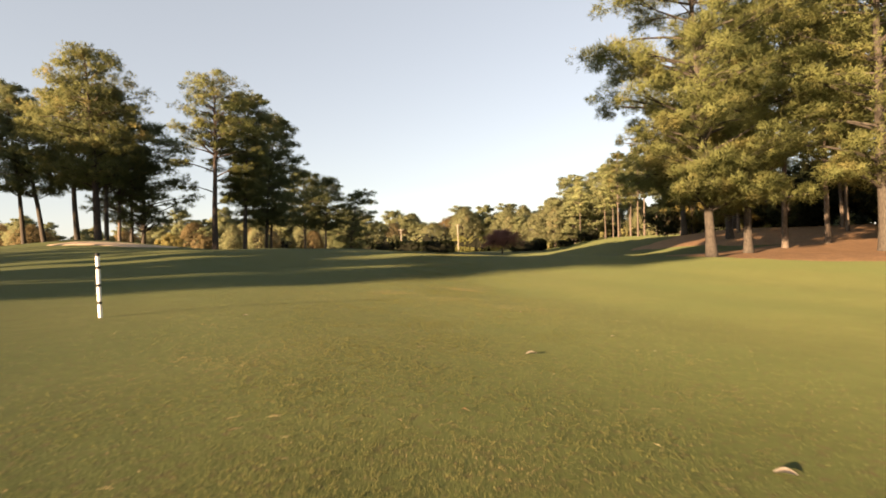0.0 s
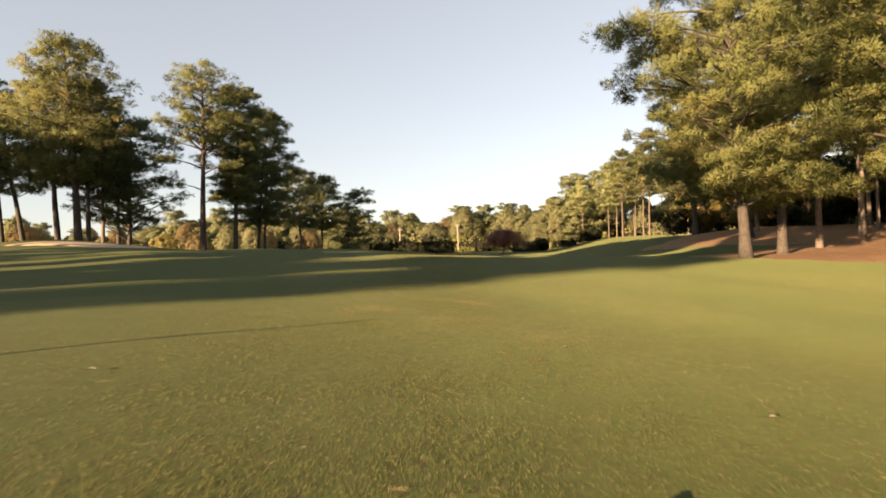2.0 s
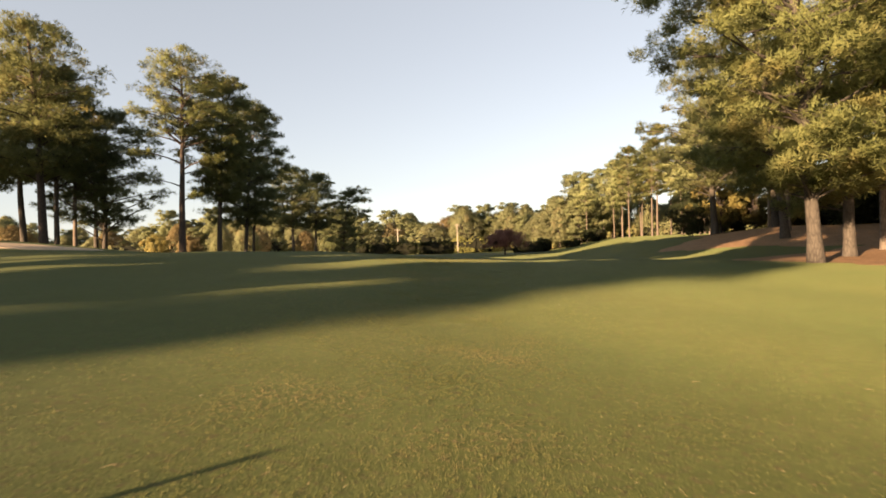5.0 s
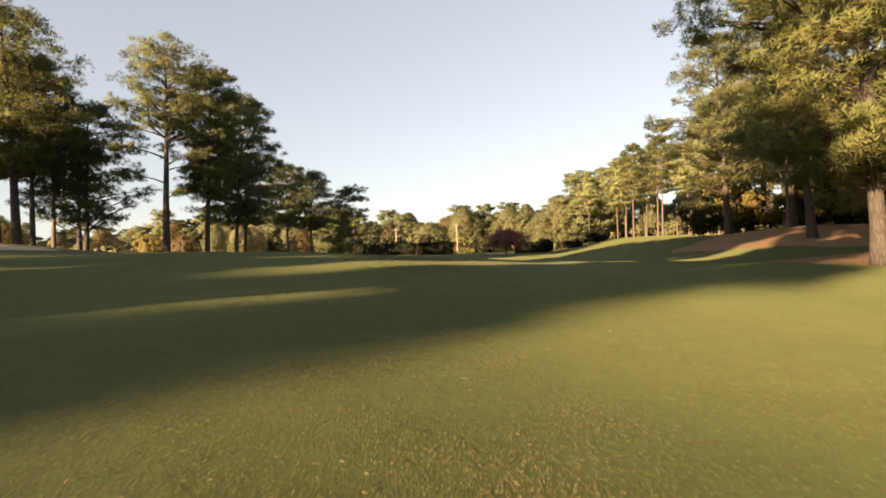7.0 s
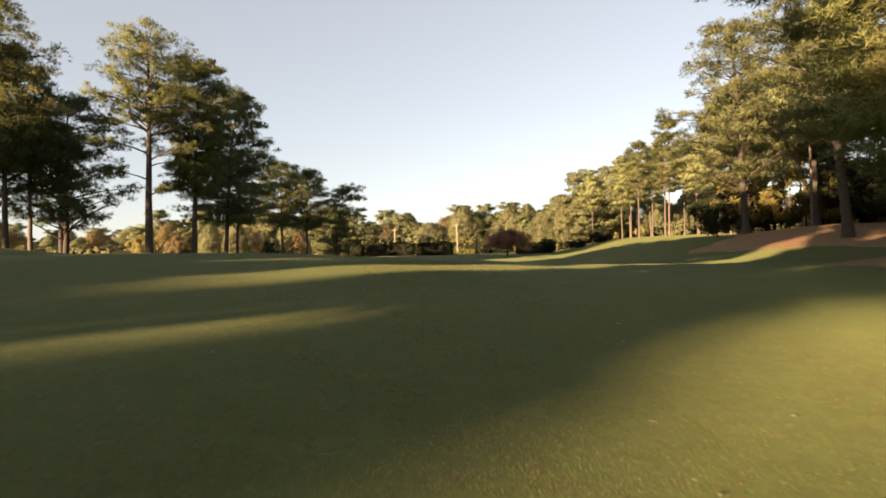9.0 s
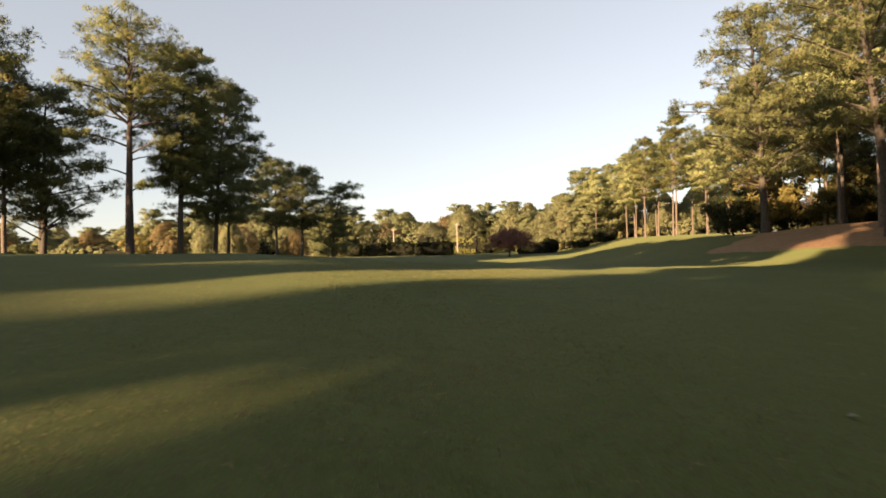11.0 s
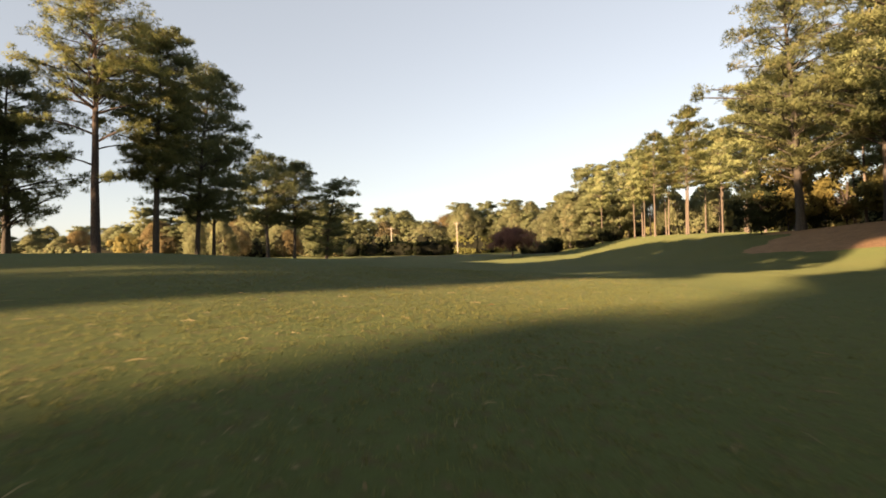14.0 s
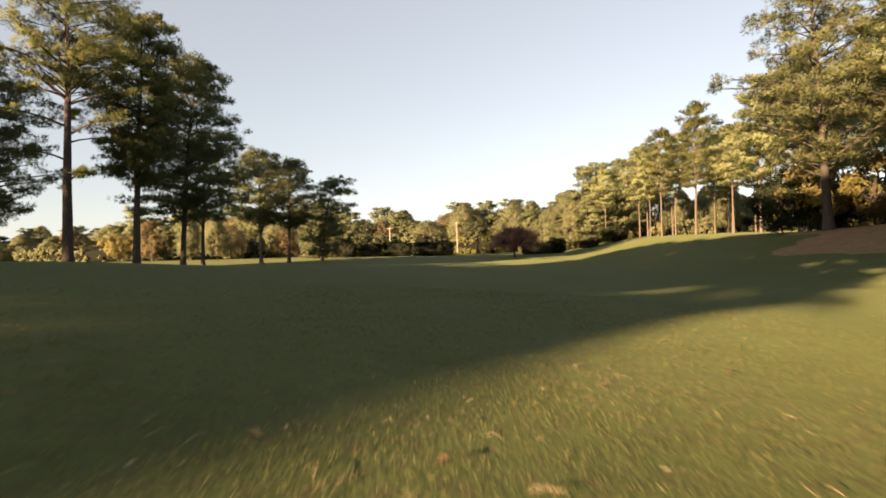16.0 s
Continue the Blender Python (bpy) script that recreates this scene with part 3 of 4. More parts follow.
# Near-black shrubs added to fill the wood; its inner shade is their colour.
UNDER = "dark undergrowth shrub added to fill the wood's shaded inside"
brush = broadleaf(8.0, 4.6, 81, LEAVES_HEDGE_SHADED, 0.03, 0.2, 70, 10, (0.62, 0.36), name="undergrowth_shrub", label=UNDER, category="shrub", group="undergrowth")
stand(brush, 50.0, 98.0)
# Lit counterpart: paler leaves put light into the undergrowth farther back.
light_brush = broadleaf(7.5, 4.6, 84, LEAVES_WOOD, 0.02, 0.2, 70, 10, (0.62, 0.36), name="undergrowth_shrub", label="olive-brown understory shrub behind the slender pines", category="shrub", group="undergrowth")
stand(light_brush, 77.0, 148.0)
near_brush = [(48, 101, 1.0), (52, 84, 1.1), (58, 92, 1.2), (64, 96, 1.2), (50, 74, 1.1), (56, 78, 1.3), (62, 70, 1.4), (58, 62, 1.3), (62, 52, 1.5),
              (56, 46, 1.4), (60, 40, 1.5), (54, 34, 1.4), (50, 28, 1.4), (66, 60, 1.6), (70, 78, 1.6), (46, 70, 0.9), (68, 106, 1.2), (72, 122, 1.3),
              (52, 58, 1.0), (66, 30, 1.8), (66, 46, 1.8), (40, 200, 0.7), (47, 202, 0.9), (54, 203, 1.0), (61, 200, 1.0), (68, 196, 1.1)]
far_brush = [(34, 206, 0.6), (75, 90, 2.0), (80, 70, 2.0), (84, 104, 2.0),
             (78, 52, 2.0), (76, 38, 2.0), (46, 214, 1.1), (53, 218, 1.2), (60, 214, 1.2), (38, 222, 1.0), (30, 226, 0.9)]
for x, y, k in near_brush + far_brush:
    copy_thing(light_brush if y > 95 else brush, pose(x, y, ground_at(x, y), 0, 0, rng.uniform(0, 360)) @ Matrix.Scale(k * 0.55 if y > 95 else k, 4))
stand(broadleaf(9.5, 4.2, 82, LEAVES_ORANGE, 0.15, 0.25, 60, 18, (0.36, 0.22), label="golden autumn tree below the pines", name="golden_tree"), 43.5, 92.0)
stand(broadleaf(7.6, 3.8, 83, LEAVES_HEDGE_SHADED, 0.04, 0.2, 120, 18, (0.30, 0.18), label="dark green bush below the pines", name="bush", category="shrub"), 40.0, 94.0)
gold = broadleaf(8.5, 4.0, 85, LEAVES_AUTUMN, 0.08, 0.22, 70, 16, (0.40, 0.22), label="olive-gold autumn shrub below the pines", name="autumn_shrub", category="shrub", group="autumn shrubs")
stand(gold, 48.5, 91.0)
for x, y, k in [(53.0, 87.0, 1.15), (57.5, 82.0, 1.2), (47.0, 82.0, 0.8), (61.0, 74.0, 1.2), (45.5, 97.0, 0.9)]:
    copy_thing(gold, pose(x, y, ground_at(x, y), 0, 0, rng.uniform(0, 360)) @ Matrix.Scale(k, 4))

# ---- the far woods ----
FAR = "far broadleaf tree in autumn olive at the wood's edge"
FARPINE = "far pine with an open olive crown"
LEAF_FAR = (0.34, 0.20)
far = [broadleaf(20.0, 8.0, 51, LEAVES, 0.10, count=640, tufts=18, fine=0.9, flat_leaves=0.25, blade=LEAF_FAR, core=0.84, lump=0.18, skirt=0.9, label=FAR, group="far trees"),
       broadleaf(20.0, 6.6, 52, LEAVES, 0.12, count=640, tufts=18, fine=0.9, flat_leaves=0.25, blade=LEAF_FAR, core=0.82, lump=0.22, skirt=0.9, label=FAR, group="far trees"),
       broadleaf(20.0, 7.4, 55, LEAVES_BROWN, 0.10, count=640, tufts=18, fine=0.9, flat_leaves=0.25, blade=LEAF_FAR, core=0.82, lump=0.2, skirt=0.9, label="far broadleaf tree turning brown at the wood's edge", group="far trees"),
       pine(20.0, 0.14, 5.8, 53, 0.5, (0, 0), 96, 20, (0.36, 0.14), NEEDLES_HAZY, blades=5, pad=0.8, widest=0.4, tip=0.5, uneven=0.8, lie_flat=0.4, puff=0.75, label=FARPINE),
       pine(20.0, 0.20, 5.2, 56, 0.45, (0.6, 0), 84, 20, (0.36, 0.14), NEEDLES_HAZY, blades=5, widest=0.55, tip=0.55, uneven=0.9, lie_flat=0.4, puff=0.8, label=FARPINE),
       broadleaf(20.0, 8.0, 54, LEAVES_RUST, 0.06, count=640, tufts=18, fine=0.9, flat_leaves=0.25, blade=LEAF_FAR, label="far rust-brown autumn tree", group="far trees", core=0.82, lump=0.2, skirt=0.9)]
# the skyline of the far wood: across against away, and how steeply the tops rise over the eye
SKYLINE_X = [-1.2, -0.837, -0.78, -0.72, -0.62, -0.55, -0.48, -0.41, -0.32, -0.24, -0.15, -0.11, -0.045, 0.009, 0.036, 0.074, 0.106, 0.16, 0.18, 0.208, 0.235, 0.255, 0.29]
SKYLINE_Z = [0.086, 0.086, 0.093, 0.064, 0.064, 0.080, 0.094, 0.095, 0.083, 0.076, 0.074, 0.077, 0.073, 0.066, 0.075, 0.083, 0.078, 0.088, 0.078, 0.083, 0.103, 0.115, 0.118]
BUILT_HEIGHT = 20.0
stood = set()
for i in range(108):
    row = i % 2
    x = -262 + (i // 2) * 6.1 + rng.uniform(-2.2, 2.2) + 3.4 * row
    y = 252 + 20 * row + rng.uniform(-8, 10) - 0.35 * max(x - 10, 0)
    if x > 0.3 * y:
        continue
    k = rng.choice([0, 1, 3, 3, 4, 3]) if row else rng.choice([0, 1, 2, 3, 4, 3, 4, 5])
    if x > 12:
        k = rng.choice([0, 1, 3, 3, 4, 4])
    top = 1.4 + np.interp(x / y, SKYLINE_X, SKYLINE_Z) * y * (rng.uniform(0.98, 1.12) if row else rng.uniform(0.78, 1.06))
    tall = (top - ground_at(x, y)) / BUILT_HEIGHT
    broad = (0.5 * tall + 0.5) * rng.uniform(0.95, 1.2)
    m = pose(x, y, ground_at(x, y), 0, 0, rng.uniform(0, 360)) @ Matrix.Diagonal((broad, broad, tall, 1))
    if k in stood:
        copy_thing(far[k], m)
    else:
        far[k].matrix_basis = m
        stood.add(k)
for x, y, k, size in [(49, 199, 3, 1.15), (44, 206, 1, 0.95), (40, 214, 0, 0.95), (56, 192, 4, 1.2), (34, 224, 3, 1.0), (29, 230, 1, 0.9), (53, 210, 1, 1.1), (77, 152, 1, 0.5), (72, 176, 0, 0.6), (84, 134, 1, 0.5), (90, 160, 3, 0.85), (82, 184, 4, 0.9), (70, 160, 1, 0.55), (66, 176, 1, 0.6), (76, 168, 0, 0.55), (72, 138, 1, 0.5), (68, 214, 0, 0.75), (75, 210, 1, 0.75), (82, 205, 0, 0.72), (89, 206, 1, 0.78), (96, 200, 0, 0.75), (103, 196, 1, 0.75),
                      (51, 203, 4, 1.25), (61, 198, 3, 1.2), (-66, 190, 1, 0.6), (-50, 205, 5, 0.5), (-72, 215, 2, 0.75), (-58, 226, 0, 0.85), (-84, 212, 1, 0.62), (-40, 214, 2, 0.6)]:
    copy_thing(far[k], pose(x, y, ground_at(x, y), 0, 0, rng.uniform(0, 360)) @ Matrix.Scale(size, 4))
stand(broadleaf(rise_to(17.3, 155, 7.6), 5.4, 61, LEAVES_PURPLE, 0.26, 0.34, 260, 16, (0.28, 0.17), core=0.45, lump=0.3, skirt=0.8, label="small dark purple-leaved maple on the lawn", name="purple_maple"), 17.3, 155.0)
stand(broadleaf(10.0, 5.2, 62, LEAVES_ORANGE, 0.15, 0.3, 70, 20, (0.6, 0.35), label="small bright orange autumn tree on the lawn", name="orange_tree"), -112.0, 218.0)
stand(broadleaf(9.0, 5.5, 63, LEAVES_RUST, 0.12, 0.3, 70, 20, (0.6, 0.35), label="small russet autumn tree on the lawn", name="russet_tree"), -98.0, 216.0)

# ---- clipped hedges, shrubs and poles by the far road ----
def hedge(x, y, long, wide, tall, seed, leaves, name, label, category, density=3, tufts=26, blade=(0.42, 0.26), girth=1.0):
    """A hedge: a low bulging row of leaf clumps round short stems."""
    r = np.random.default_rng(seed)
    root = tagged(new(name), label, category, "hedges")
    clumps, stems = [], []
    for i in range(int(long * density)):
        px, py, pz = r.uniform(-long / 2, long / 2), r.uniform(-wide / 2, wide / 2), tall * (0.1 + 0.75 * r.random() ** 0.7)
        clumps.append((px, py, pz * (0.85 + 0.15 * math.sin(px * 0.9 + seed)), (0.55 + 0.25 * r.random()) * girth))
        if i % 4 == 0:
            stems.append(tube([(px, py, -0.2), (px, py, pz * 0.5), (px + 0.2, py, pz)], [0.06, 0.04, 0.02], 5))
    v, f = gather(stems)
    under("stems_and_twigs", mesh_of("stems_and_twigs", v, f, BARK_DARK), root)["kind"] = "stuff"
    foliage("foliage", r, clumps, tufts, 4, blade, leaves, root, 0.9, 0.2, 0.8)
    return stand(root, x, y)


def clipped_hedge(x, y, long, wide, tall, seed, leaves, name, label, category, square=0.45, lump=0.10, blade=(0.26, 0.17), per=26):
    """A dense hedge: a lumpy rounded inner mass, coloured as the shade between leaves, under a close skin of leaves."""
    r = np.random.default_rng(seed)
    root = tagged(new(name), label, category, "hedges")
    ph = r.uniform(0, 6.3, 6)

    def skin(u, w, k=1.0):
        """A point of the rounded box, u round it and w from the top down."""
        cu, su, cw, sw = np.cos(u), np.sin(u), np.cos(w), np.sin(w)
        soft = lambda q: np.sign(q) * np.abs(q) ** square
        px, py, pz = soft(sw) * soft(cu) * long / 2, soft(sw) * soft(su) * wide / 2, tall * (0.5 + 0.5 * soft(cw))
        swell = k + lump * (np.sin(px * 1.1 + ph[0]) * np.sin(pz * 1.4 + ph[1]) + 0.7 * np.sin(px * 2.7 + ph[2] + pz * 1.9) * np.sin(py * 2.1 + ph[3]))
        return np.stack([px * (1 + 0.3 * (swell - 1)), py * swell, pz * (0.6 + 0.4 * swell) * (1 - lump * (0.5 + 0.5 * np.sin(px * 0.75 + ph[4])))], axis=-1)

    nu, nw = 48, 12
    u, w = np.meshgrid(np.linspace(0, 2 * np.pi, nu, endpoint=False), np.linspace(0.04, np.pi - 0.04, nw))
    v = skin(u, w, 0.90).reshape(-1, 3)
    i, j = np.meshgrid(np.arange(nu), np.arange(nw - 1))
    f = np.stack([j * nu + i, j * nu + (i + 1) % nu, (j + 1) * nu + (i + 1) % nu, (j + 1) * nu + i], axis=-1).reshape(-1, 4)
    under("core", mesh_of("core", v, f[:, ::-1], INNER_SHADE, True), root)
    count = int((long + wide) * tall * 2 * per / 10)
    p = skin(r.uniform(0, 2 * np.pi, count), np.arccos(r.uniform(-0.8, 1.0, count)))
    p = p[p[:, 2] > 0.1]
    foliage("foliage", r, np.column_stack([p, r.uniform(0.25, 0.5, len(p))]), 9, 5, blade, leaves, root, 0.9, 0.25, 0.5)
    return stand(root, x, y)


# Near-black: the shade inside a hedge, put into the colour of its core.
INNER_SHADE = plain_material("hedge_inner_shade", (0.006, 0.007, 0.004), (0.016, 0.016, 0.009), 3.0, 0.95, 0.8, 0.1)
HEDGE = "dark green clipped hedge along the far road"
HEDGES = [(-28.6, 200, 4.6, 2.8, 4.0), (-22.0, 200, 7.6, 2.8, 4.2), (-13.2, 199, 9.0, 2.8, 4.5), (-2.0, 198, 12.4, 2.8, 4.8), (27.5, 178, 9.0, 2.6, 3.6)]
for k, spot in enumerate(HEDGES):
    clipped_hedge(*spot, 1 + k, LEAVES_HEDGE_SHADED, "hedge", HEDGE, "hedge")
clipped_hedge(14.0, 222, 21.0, 4.0, 6.6, 14, LEAVES_SHRUB, "shrub_row", "bright yellow-green shrub row behind the maple", "shrub", 0.55, 0.16, (0.34, 0.2), 18)
clipped_hedge(33.4, 182, 4.2, 3.4, 4.4, 6, LEAVES_HEDGE_SHADED, "shrub", "round dark green shrub on the lawn", "shrub", 0.75)
clipped_hedge(43.0, 184, 5.0, 2.6, 2.4, 7, LEAVES_HEDGE_SHADED, "shrub", "low dark green shrub on the lawn", "shrub", 0.7, 0.14)
clipped_hedge(50.7, 184, 7.0, 3.6, 4.4, 8, LEAVES_HEDGE_SHADED, "shrub", "broad dark green shrub by the wood", "shrub", 0.75, 0.14)
clipped_hedge(-33.6, 200, 4.0, 2.4, 3.0, 9, LEAVES_RUST, "shrub", "low rusty shrub by the far road", "shrub", 0.75, 0.16)

for k in range(9):
    hedge(-262 + 44 * k, 300 + 5 * (k % 2) - max(k - 6, 0) * 14, 48, 6.0, 8.0, 31 + k, LEAVES_WOOD, "thicket", "dim olive thicket behind the far trees", "thicket", 4, 8, (1.2, 0.9), 2.2)
UNDERROW = "olive-brown understory along the floor of the far wood"
for k, (x, y, long, tall) in enumerate([(46, 212, 26, 4.4), (72, 206, 30, 4.6), (76, 166, 30, 4.2), (88, 136, 36, 4.2), (-34, 222, 34, 7.5), (-7, 227, 22, 7.5), (-76, 230, 50, 6.5), (-130, 236, 60, 6.0)]):
    clipped_hedge(x, y, long, 5.0, tall, 21 + k, LEAVES, "understory_row", UNDERROW, "shrub", 0.6, 0.22, (0.62, 0.42), 8)
POLE = plain_material("weathered_pole_wood", (0.24, 0.21, 0.17), (0.40, 0.36, 0.29), 12.0)
WIRE = plain_material("dark_wire", (0.02, 0.02, 0.02), (0.05, 0.05, 0.05), 8.0)


def utility_pole(x, y, top):
    root = tagged(new("utility_pole"), "weathered wooden utility pole with a crossarm", "pole", "poles")
    h = rise_to(x, y, top)
    v, f = tube([(0, 0, -0.4), (0, 0, h * 0.5), (0, 0, h)], [0.19, 0.17, 0.15], 10)
    under("shaft", mesh_of("shaft", v, f, POLE, True), root)
    v, f = tube([(-1.1, 0, h - 0.5), (0, 0, h - 0.5), (1.1, 0, h - 0.5)], [0.08, 0.09, 0.08], 6)
    under("crossarm", mesh_of("crossarm", v, f, POLE), root)
    return stand(root, x, y)


utility_pole(-16.6, 212, 11.4)
utility_pole(6.2, 212, 12.4)
utility_pole(37.0, 217, 9.6)


def wire(p, q, sag):
    pts = [tuple(p[k] + (q[k] - p[k]) * t - (sag * 4 * t * (1 - t) if k == 2 else 0) for k in range(3)) for t in np.linspace(0, 1, 13)]
    v, f = tube(pts, [0.03] * 13, 5)
    tagged(new("power_line", mesh_of("power_line", v, f, WIRE)), "thin dark power line strung between poles", "wire", "wires")


wire((-16.6, 212, 10.9), (6.2, 212, 11.9), 0.7)
wire((6.2, 212, 11.9), (37.0, 217, 9.1), 0.8)
ASPHALT = plain_material("asphalt", (0.045, 0.045, 0.047), (0.075, 0.073, 0.07), 20.0)
patch("cart_path", ASPHALT, 4.0, 178, 34, 2.2, -0.05, 9, 0.1, "grey asphalt cart path across the far lawn", "path")

# ---- pines behind the camera whose long shadows fall over the fairway ----
ux, uy = -to_sun.x / math.hypot(to_sun.x, to_sun.y), -to_sun.y / math.hypot(to_sun.x, to_sun.y)
fall = math.tan(radians(SUN_HEIGHT))


def shading_pine(across, tip, height, radius, seed, tufts=5, pads=95, crown_from=0.3, tip_share=0.85, pad=1.0, widest=0.2, uneven=0.2, over=0.0):
    """A pine placed by where its shadow lies: its middle line across the light and how far its top reaches along it."""
    end = (across * uy + tip * ux, -across * ux + tip * uy)
    back = (height - ground_at(*end) - 1.0) / fall
    x, y = across * uy + (tip - back) * ux, -across * ux + (tip - back) * uy
    return stand(pine(height, crown_from, radius, seed, 0.7, (over * uy, -over * ux), pads, max(3, tufts // 2), (0.45, 0.33), NEEDLES_DARK, widest=widest, tip=tip_share, blades=5, uneven=uneven, pad=pad, wobble=0.02, label=DARKLAB), x, y)


shading_pine(-16.55, 21.5, 24.0, 2.35, 71, pads=240, tufts=8, tip_share=0.95, pad=0.6, widest=0.05)
shading_pine(-20.1, 84.0, 28.0, 2.4, 70, over=3.1, crown_from=0.385, pads=260, tufts=8, pad=0.75, uneven=0.4, widest=0.03)
shading_pine(-20.8, 15.5, 25.0, 1.1, 72, crown_from=0.84, pads=80, tufts=8, pad=0.45, widest=0.05)
shading_pine(-22.8, 9.5, 22.0, 1.5, 60, pads=190, tufts=8, tip_share=1.0, pad=0.5, widest=0.05)
shading_pine(-25.3, 104.0, 30.0, 2.4, 59, crown_from=0.58, pads=90, tufts=8, pad=0.6, uneven=0.6)
shading_pine(-25.45, 110.0, 30.0, 1.8, 73, pads=240, tufts=8, crown_from=0.12, pad=0.55, widest=0.2)
shading_pine(-25.2, 106.0, 30.0, 2.4, 62, over=3.7, pads=190, tufts=8, crown_from=0.655, pad=0.65, widest=0.1, tip_share=0.9)
shading_pine(-31.7, 106.0, 30.0, 1.5, 63, crown_from=0.3, pads=130, tufts=8, pad=0.6, widest=0.1, tip_share=0.9)
shading_pine(-29.35, 108.0, 28.0, 1.0, 61, pads=220, tufts=8, crown_from=0.15, pad=0.55, widest=0.2)
shading_pine(-29.2, 104.0, 30.0, 3.4, 56, crown_from=0.29, pads=220, tufts=8, pad=0.8, uneven=0.5, widest=0.05)
shading_pine(-15.9, 34.0, 30.0, 2.2, 58, crown_from=0.91, pads=60, tufts=8, pad=0.7, uneven=0.6, widest=0.1, over=2.4)
shading_pine(-15.2, 58.0, 30.0, 3.0, 57, crown_from=0.825, pads=130, tufts=8, pad=0.75, uneven=0.6, widest=0.1, tip_share=0.9)
for k, n in enumerate([-34.5, -42.0, -49.5, -57.0, -64.0]):
    shading_pine(n, (106.0, 105.0, 107.0, 112.5, 114.5)[k], 30.0, 4.2, 46 + k, crown_from=0.36, pads=150, tufts=7, pad=0.9, uneven=0.4, widest=0.05, tip_share=1.0)
for k, (n, tip, r) in enumerate([(-34.9, 104.0, 2.8), (-41.7, 103.0, 2.6), (-46.4, 103.5, 2.4), (-56.8, 110.5, 3.2), (-64.2, 112.5, 3.4), (-71.6, 80.0, 4.0)]):
    shading_pine(n, tip, 29.0, r + 0.3, 74 + k, tip_share=1.0, tufts=7, pads=120, crown_from=0.1 if k < 2 else 0.3, widest=0.1)
for k, (n, tip) in enumerate([(-38.0, 103.0), (-44.2, 103.0), (-51.4, 106.5), (-59.2, 112.0), (-65.8, 112.5), (-77.7, 80.0)]):
    shading_pine(n, tip, 27.0, 3.6, 172 + k, crown_from=0.46, tip_share=1.0)
# Unseen pines added to shade the lower crowns of the left pines.
for k, n in enumerate([-79.0, -85.0, -89.5, -94.0, -99.0, -104.0, -109.5, -115.0, -121.0, -127.0]):
    shading_pine(n, (74.0, 98.0, 104.0, 108.0)[k] if k < 4 else 124.0, 34.0, 3.4, 140 - k, crown_from=0.57, pads=150, tufts=8, pad=0.85, uneven=0.4, widest=0.1, tip_share=0.8)

# ---- the stake ----
WHITE = plain_material("white_paint", (0.66, 0.64, 0.60), (0.80, 0.79, 0.76), 30.0, 0.5, 0.1, 0.002)
BLACK = plain_material("black_paint", (0.012, 0.012, 0.012), (0.03, 0.03, 0.03), 30.0, 0.5, 0.1, 0.002)


def marker_stake(x, y, tall, lean):
    root = tagged(new("yardage_stake"), "white round yardage stake with black bands in the turf", "stake")

    def ring(name, z0, z1, r, mat):
        bm = bmesh.new()
        bmesh.ops.create_cone(bm, cap_ends=True, segments=20, radius1=r, radius2=r, depth=z1 - z0, matrix=Matrix.Translation((0, 0, (z0 + z1) / 2)))
        bmesh.ops.bevel(bm, geom=[e for e in bm.edges if abs(e.verts[0].co.z - e.verts[1].co.z) < 1e-5], offset=0.003, segments=2, affect="EDGES")
        part(name, bm, mat, root)

    ring("shaft", -0.25, tall, 0.030, WHITE)
    for z in (0.235, 0.51, 0.79):
        ring("band", tall * z - 0.022, tall * z + 0.022, 0.035, BLACK)
    ring("cap", tall - 0.03, tall + 0.02, 0.034, BLACK)
    root.matrix_basis = pose(x, y, ground_at(x, y), 0, lean, 0)


marker_stake(-5.78, 8.85, 1.06, -0.9)

# ---- short grass, pine straw and dry leaves on the near turf ----
BLADE = needle_material("grass_blades", (0.048, 0.053, 0.018), (0.098, 0.095, 0.034), (0.125, 0.100, 0.048), 0.54)
DRY = plain_material("dry_needles", (0.20, 0.145, 0.08), (0.34, 0.26, 0.15), 40.0)
THATCH = plain_material("dead_thatch", (0.085, 0.064, 0.034), (0.19, 0.14, 0.075), 3.0)
PALE = plain_material("pale_dry_leaf", (0.25, 0.215, 0.165), (0.38, 0.34, 0.275), 60.0)
BROWN = plain_material("brown_dry_leaf", (0.14, 0.085, 0.045), (0.30, 0.19, 0.10), 60.0)


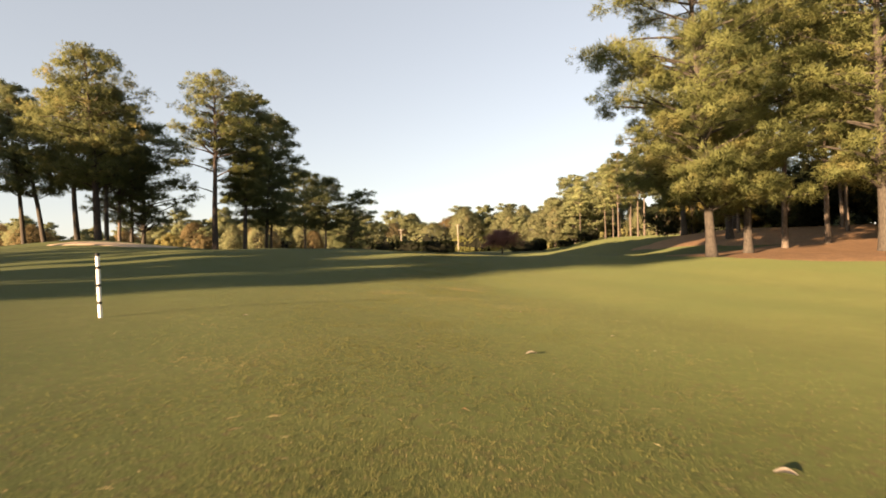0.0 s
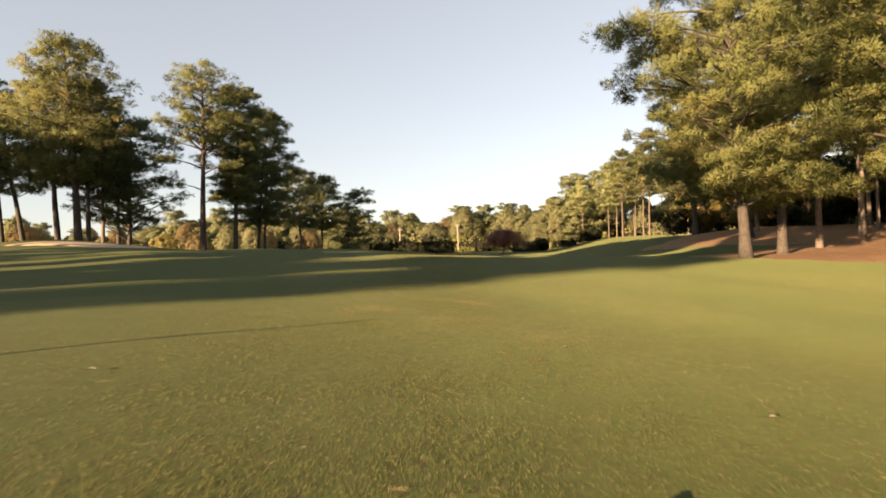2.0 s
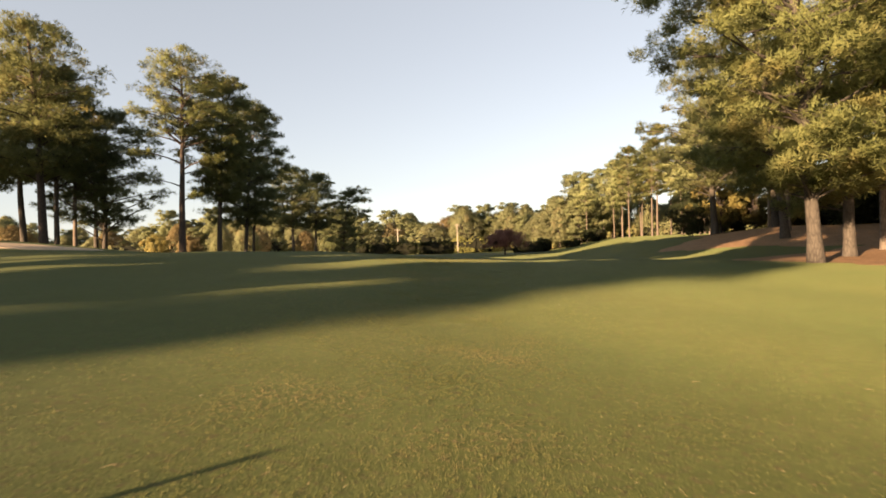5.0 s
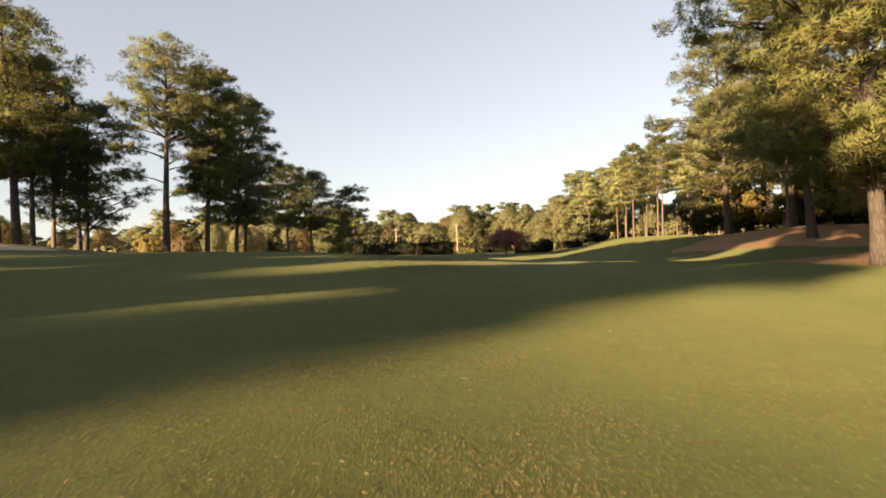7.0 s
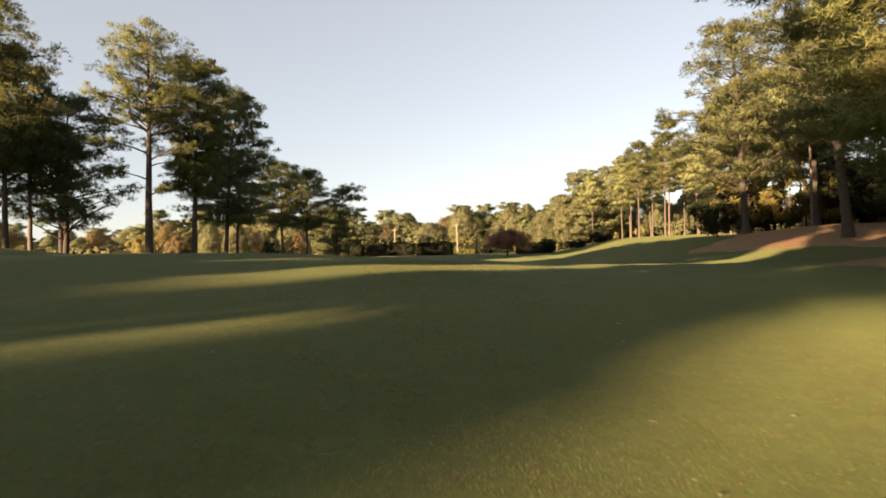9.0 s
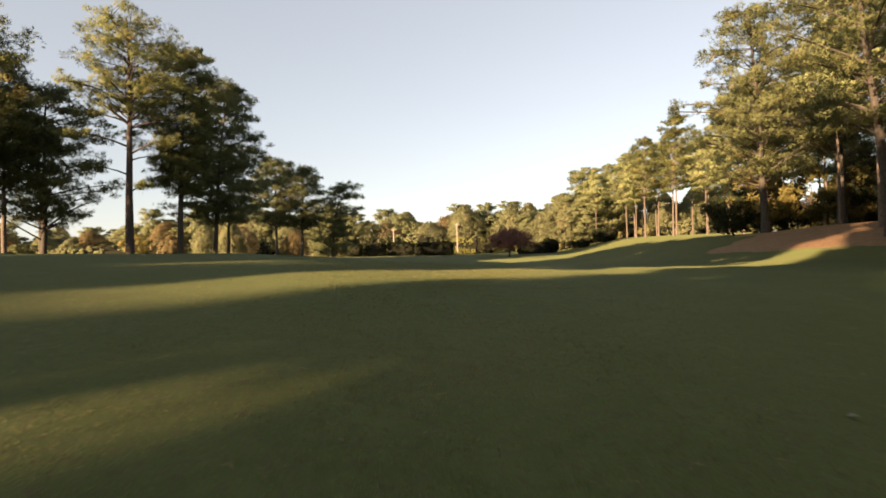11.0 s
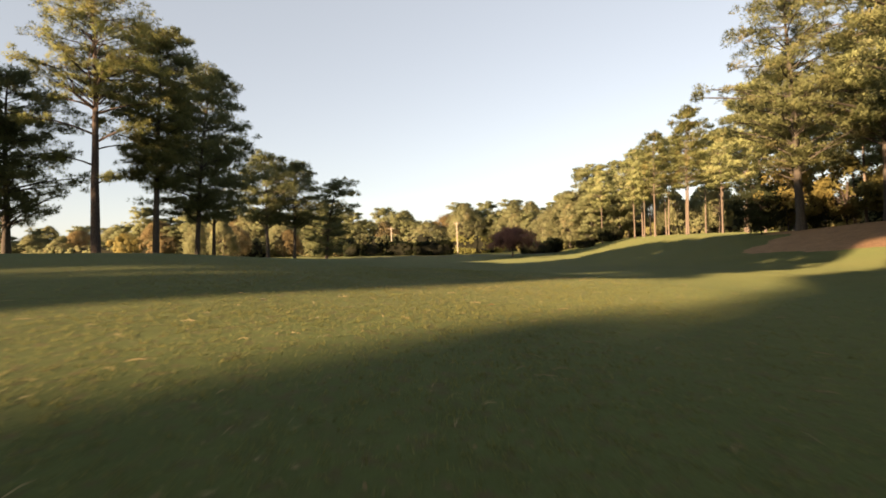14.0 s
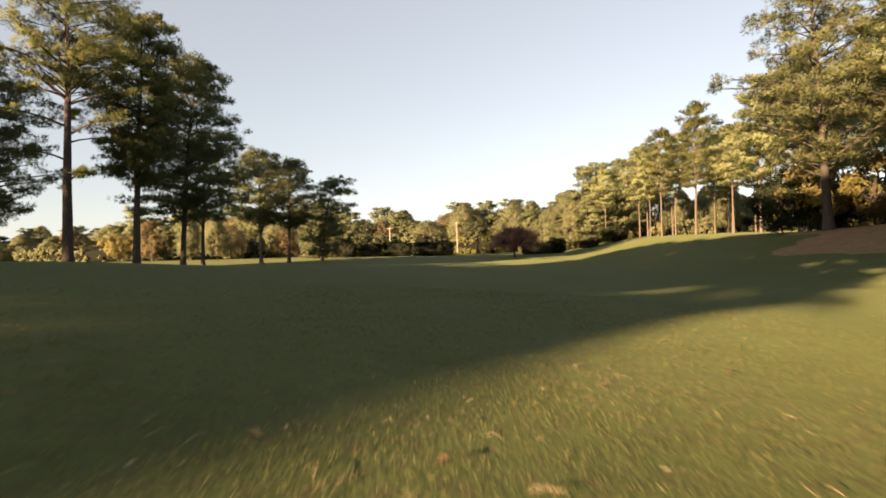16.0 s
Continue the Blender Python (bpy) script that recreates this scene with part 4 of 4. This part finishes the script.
def grass(count, seed):
    """Short leaning blades in small loose tufts, taller and closer in patches along the middle of the fairway."""
    r = np.random.default_rng(seed)
    each = 6
    roots = count // each
    cy, cx = 1.0 + 38.5 * r.beta(1.0, 1.12, roots), r.normal(0, 1.6, roots) + r.uniform(-1.4, 1.4, roots) - 0.3
    vigour = 0.5 + 0.5 * np.sin(cx * 2.3 + 1.7 * np.sin(cy * 1.1)) * np.sin(cy * 1.9 + 0.8 * cx)
    keep = r.random(roots) < 0.45 + 0.55 * vigour
    cx, cy, vigour = cx[keep], cy[keep], vigour[keep]
    spread = np.repeat(r.uniform(0.006, 0.022, len(cx)), each)
    x, y = np.repeat(cx, each) + r.normal(0, 1, len(spread)) * spread, np.repeat(cy, each) + r.normal(0, 1, len(spread)) * spread
    h = r.uniform(0.009, 0.024, len(x)) * np.repeat(0.75 + 0.5 * vigour, each)
    root = np.column_stack([x, y, land(x, y) - 0.003])
    a = r.uniform(0, 2 * np.pi, len(x))
    side = np.column_stack([np.cos(a), np.sin(a), np.zeros(len(x))]) * r.uniform(0.0011, 0.0023, len(x))[:, None]
    tip = root + np.column_stack([r.normal(0, 0.014, (len(x), 2)), h])
    v = np.stack([root - side, root + side, tip], axis=1).reshape(-1, 3)
    tagged(new("grass", mesh_of("grass", v, np.arange(len(x) * 3).reshape(-1, 3), BLADE)), "short mown olive grass blades on the fairway", "grass", kind="stuff")


grass(640000, 91)


def fallen_straw(count, seed):
    """Loose pine needles in pairs and threes, lying flat on the turf."""
    r = np.random.default_rng(seed)
    pieces = []
    for _ in range(count):
        y, x = (r.uniform(1.5, 40) if r.random() < 0.55 else r.normal(31, 2.4)), r.normal(0, 3.0)
        a, ln = r.uniform(0, np.pi), r.uniform(0.04, 0.11)
        for k in range(r.integers(1, 4)):
            b = a + 0.10 * k + r.normal(0, 0.08)
            q = [(x + math.cos(b) * ln * t, y + math.sin(b) * ln * t + 0.01 * math.sin(3 * t), ground_at(x, y) + 0.016 + 0.004 * math.sin(3.1 * t)) for t in (0, 0.5, 1)]
            pieces.append(tube(q, [0.0007, 0.0007, 0.0005], 4))
    v, f = gather(pieces)
    tagged(new("fallen_pine_straw", mesh_of("fallen_pine_straw", v, f, DRY)), "loose dry pine needles lying on the fairway", "pine straw", kind="stuff")


fallen_straw(460, 92)


def dry_leaf(x, y, size, turn, mat, label):
    """A curled dry leaf: a bent oval blade with some thickness."""
    bm = bmesh.new()
    n = 7
    rows = []
    for i in range(n):
        u = i / (n - 1)
        w = size * 0.34 * math.sin(math.pi * (0.08 + 0.84 * u))
        rows.append([bm.verts.new(((u - 0.5) * size, k * w, 0.012 + 0.10 * size * math.sin(3.0 * u) + 0.35 * w * k * k)) for k in (-1, -0.5, 0, 0.5, 1)])
    for a, b in zip(rows, rows[1:]):
        for k in range(4):
            bm.faces.new((a[k], b[k], b[k + 1], a[k + 1]))
    bmesh.ops.solidify(bm, geom=bm.faces[:], thickness=0.002)
    me = bpy.data.meshes.new("dry_leaf")
    bm.to_mesh(me)
    bm.free()
    me.materials.append(mat)
    ob = tagged(new("dry_leaf", me), label, "leaf", "dry leaves")
    ob.matrix_basis = pose(x, y, ground_at(x, y) + 0.004, 0, 0, turn)


def leaf_bits(count, seed):
    """Crumbs of dead leaf and thatch pressed into the turf."""
    r = np.random.default_rng(seed)
    x, y = r.normal(0, 3.0, count), r.uniform(1.5, 40, count)
    a, ln = r.uniform(0, 6.3, count), r.uniform(0.005, 0.013, count)
    z = land(x, y) + 0.014
    u = np.column_stack([np.cos(a), np.sin(a), r.normal(0, 0.25, count)]) * ln[:, None]
    w = np.column_stack([-np.sin(a), np.cos(a), r.normal(0, 0.3, count)]) * (ln * r.uniform(0.2, 0.45, count))[:, None]
    c = np.column_stack([x, y, z])
    v = np.stack([c - u, c + w, c + u, c - w], axis=1).reshape(-1, 3)
    tagged(new("leaf_crumbs", mesh_of("leaf_crumbs", v, np.arange(count * 4).reshape(-1, 4), THATCH)), "small brown crumbs of dead leaf in the turf", "leaf litter", kind="stuff")


leaf_bits(9000, 93)


def thatch(count, seed):
    """Pale slivers of dead grass lying in loose patches on the turf."""
    r = np.random.default_rng(seed)
    x, y = r.normal(-0.2, 2.4, count), r.uniform(1.5, 38, count)
    keep = r.random(count) < 0.25 + 0.75 * (np.sin(x * 1.9 + 1.3 * np.sin(y * 0.9)) * np.sin(y * 1.45 + x) > 0.1)
    x, y = x[keep], y[keep]
    a, ln = r.normal(0, 0.7, len(x)), r.uniform(0.008, 0.030, len(x))
    c = np.column_stack([x, y, land(x, y) + r.uniform(0.012, 0.024, len(x))])
    u = np.column_stack([np.cos(a), np.sin(a), r.normal(0, 0.2, len(x))]) * ln[:, None]
    w = np.column_stack([-np.sin(a), np.cos(a), r.normal(0, 0.5, len(x))]) * r.uniform(0.0008, 0.0018, len(x))[:, None]
    v = np.stack([c - u, c + w, c + u, c - w], axis=1).reshape(-1, 3)
    tagged(new("dead_grass", mesh_of("dead_grass", v, np.arange(len(x) * 4).reshape(-1, 4), SLIVER)), "pale slivers of dead grass on the turf", "grass", kind="stuff")


SLIVER = plain_material("dead_grass_slivers", (0.12, 0.102, 0.055), (0.235, 0.195, 0.11), 2.0)
thatch(17000, 95)
LEAF, LEAFB = "pale curled dry leaf on the turf", "brown curled dry leaf on the turf"
first_leaves = [(2.05, 3.25, 0.30, -30, 0), (1.08, 6.76, 0.34, 5, 0), (-0.26, 4.96, 0.08, 20, 1), (-3.45, 9.1, 0.24, 10, 0), (2.64, 8.4, 0.16, -10, 0), (2.84, 7.2, 0.10, 0, 0), (0.12, 4.2, 0.11, -20, 1), (-0.15, 12.56, 0.16, 5, 1),
                (-2.25, 14.86, 0.10, 40, 0), (-3.68, 12.1, 0.10, 0, 0), (-2.66, 11.2, 0.12, 20, 1), (1.09, 10.5, 0.14, -20, 1), (1.64, 11.5, 0.16, 5, 0), (4.2, 13.0, 0.07, 20, 0), (3.6, 10.4, 0.07, 0, 0)]
last_leaves = [(2.42, 25.5, 0.16, -15, 0), (3.09, 26.0, 0.10, 15, 0), (2.11, 24.4, 0.09, 30, 0), (2.63, 22.16, 0.12, -10, 0), (1.44, 21.0, 0.09, 50, 0), (2.81, 21.5, 0.07, 10, 0), (-0.92, 19.8, 0.07, 30, 1), (-2.3, 23.3, 0.10, 0, 0),
               (0.05, 32.74, 0.14, -15, 1), (-1.66, 32.25, 0.15, 15, 0), (-1.12, 31.6, 0.08, 0, 0), (-1.67, 31.5, 0.06, 60, 0), (-0.99, 31.08, 0.05, 20, 0), (-0.48, 33.82, 0.11, -5, 1), (-1.2, 33.7, 0.06, 70, 0), (-0.4, 34.4, 0.05, 60, 0), (0.9, 35.0, 0.10, -10, 1)]
for x, y, size, turn, tone in first_leaves + last_leaves:
    dry_leaf(x, y, size * 0.42, turn, BROWN if tone else PALE, LEAFB if tone else LEAF)
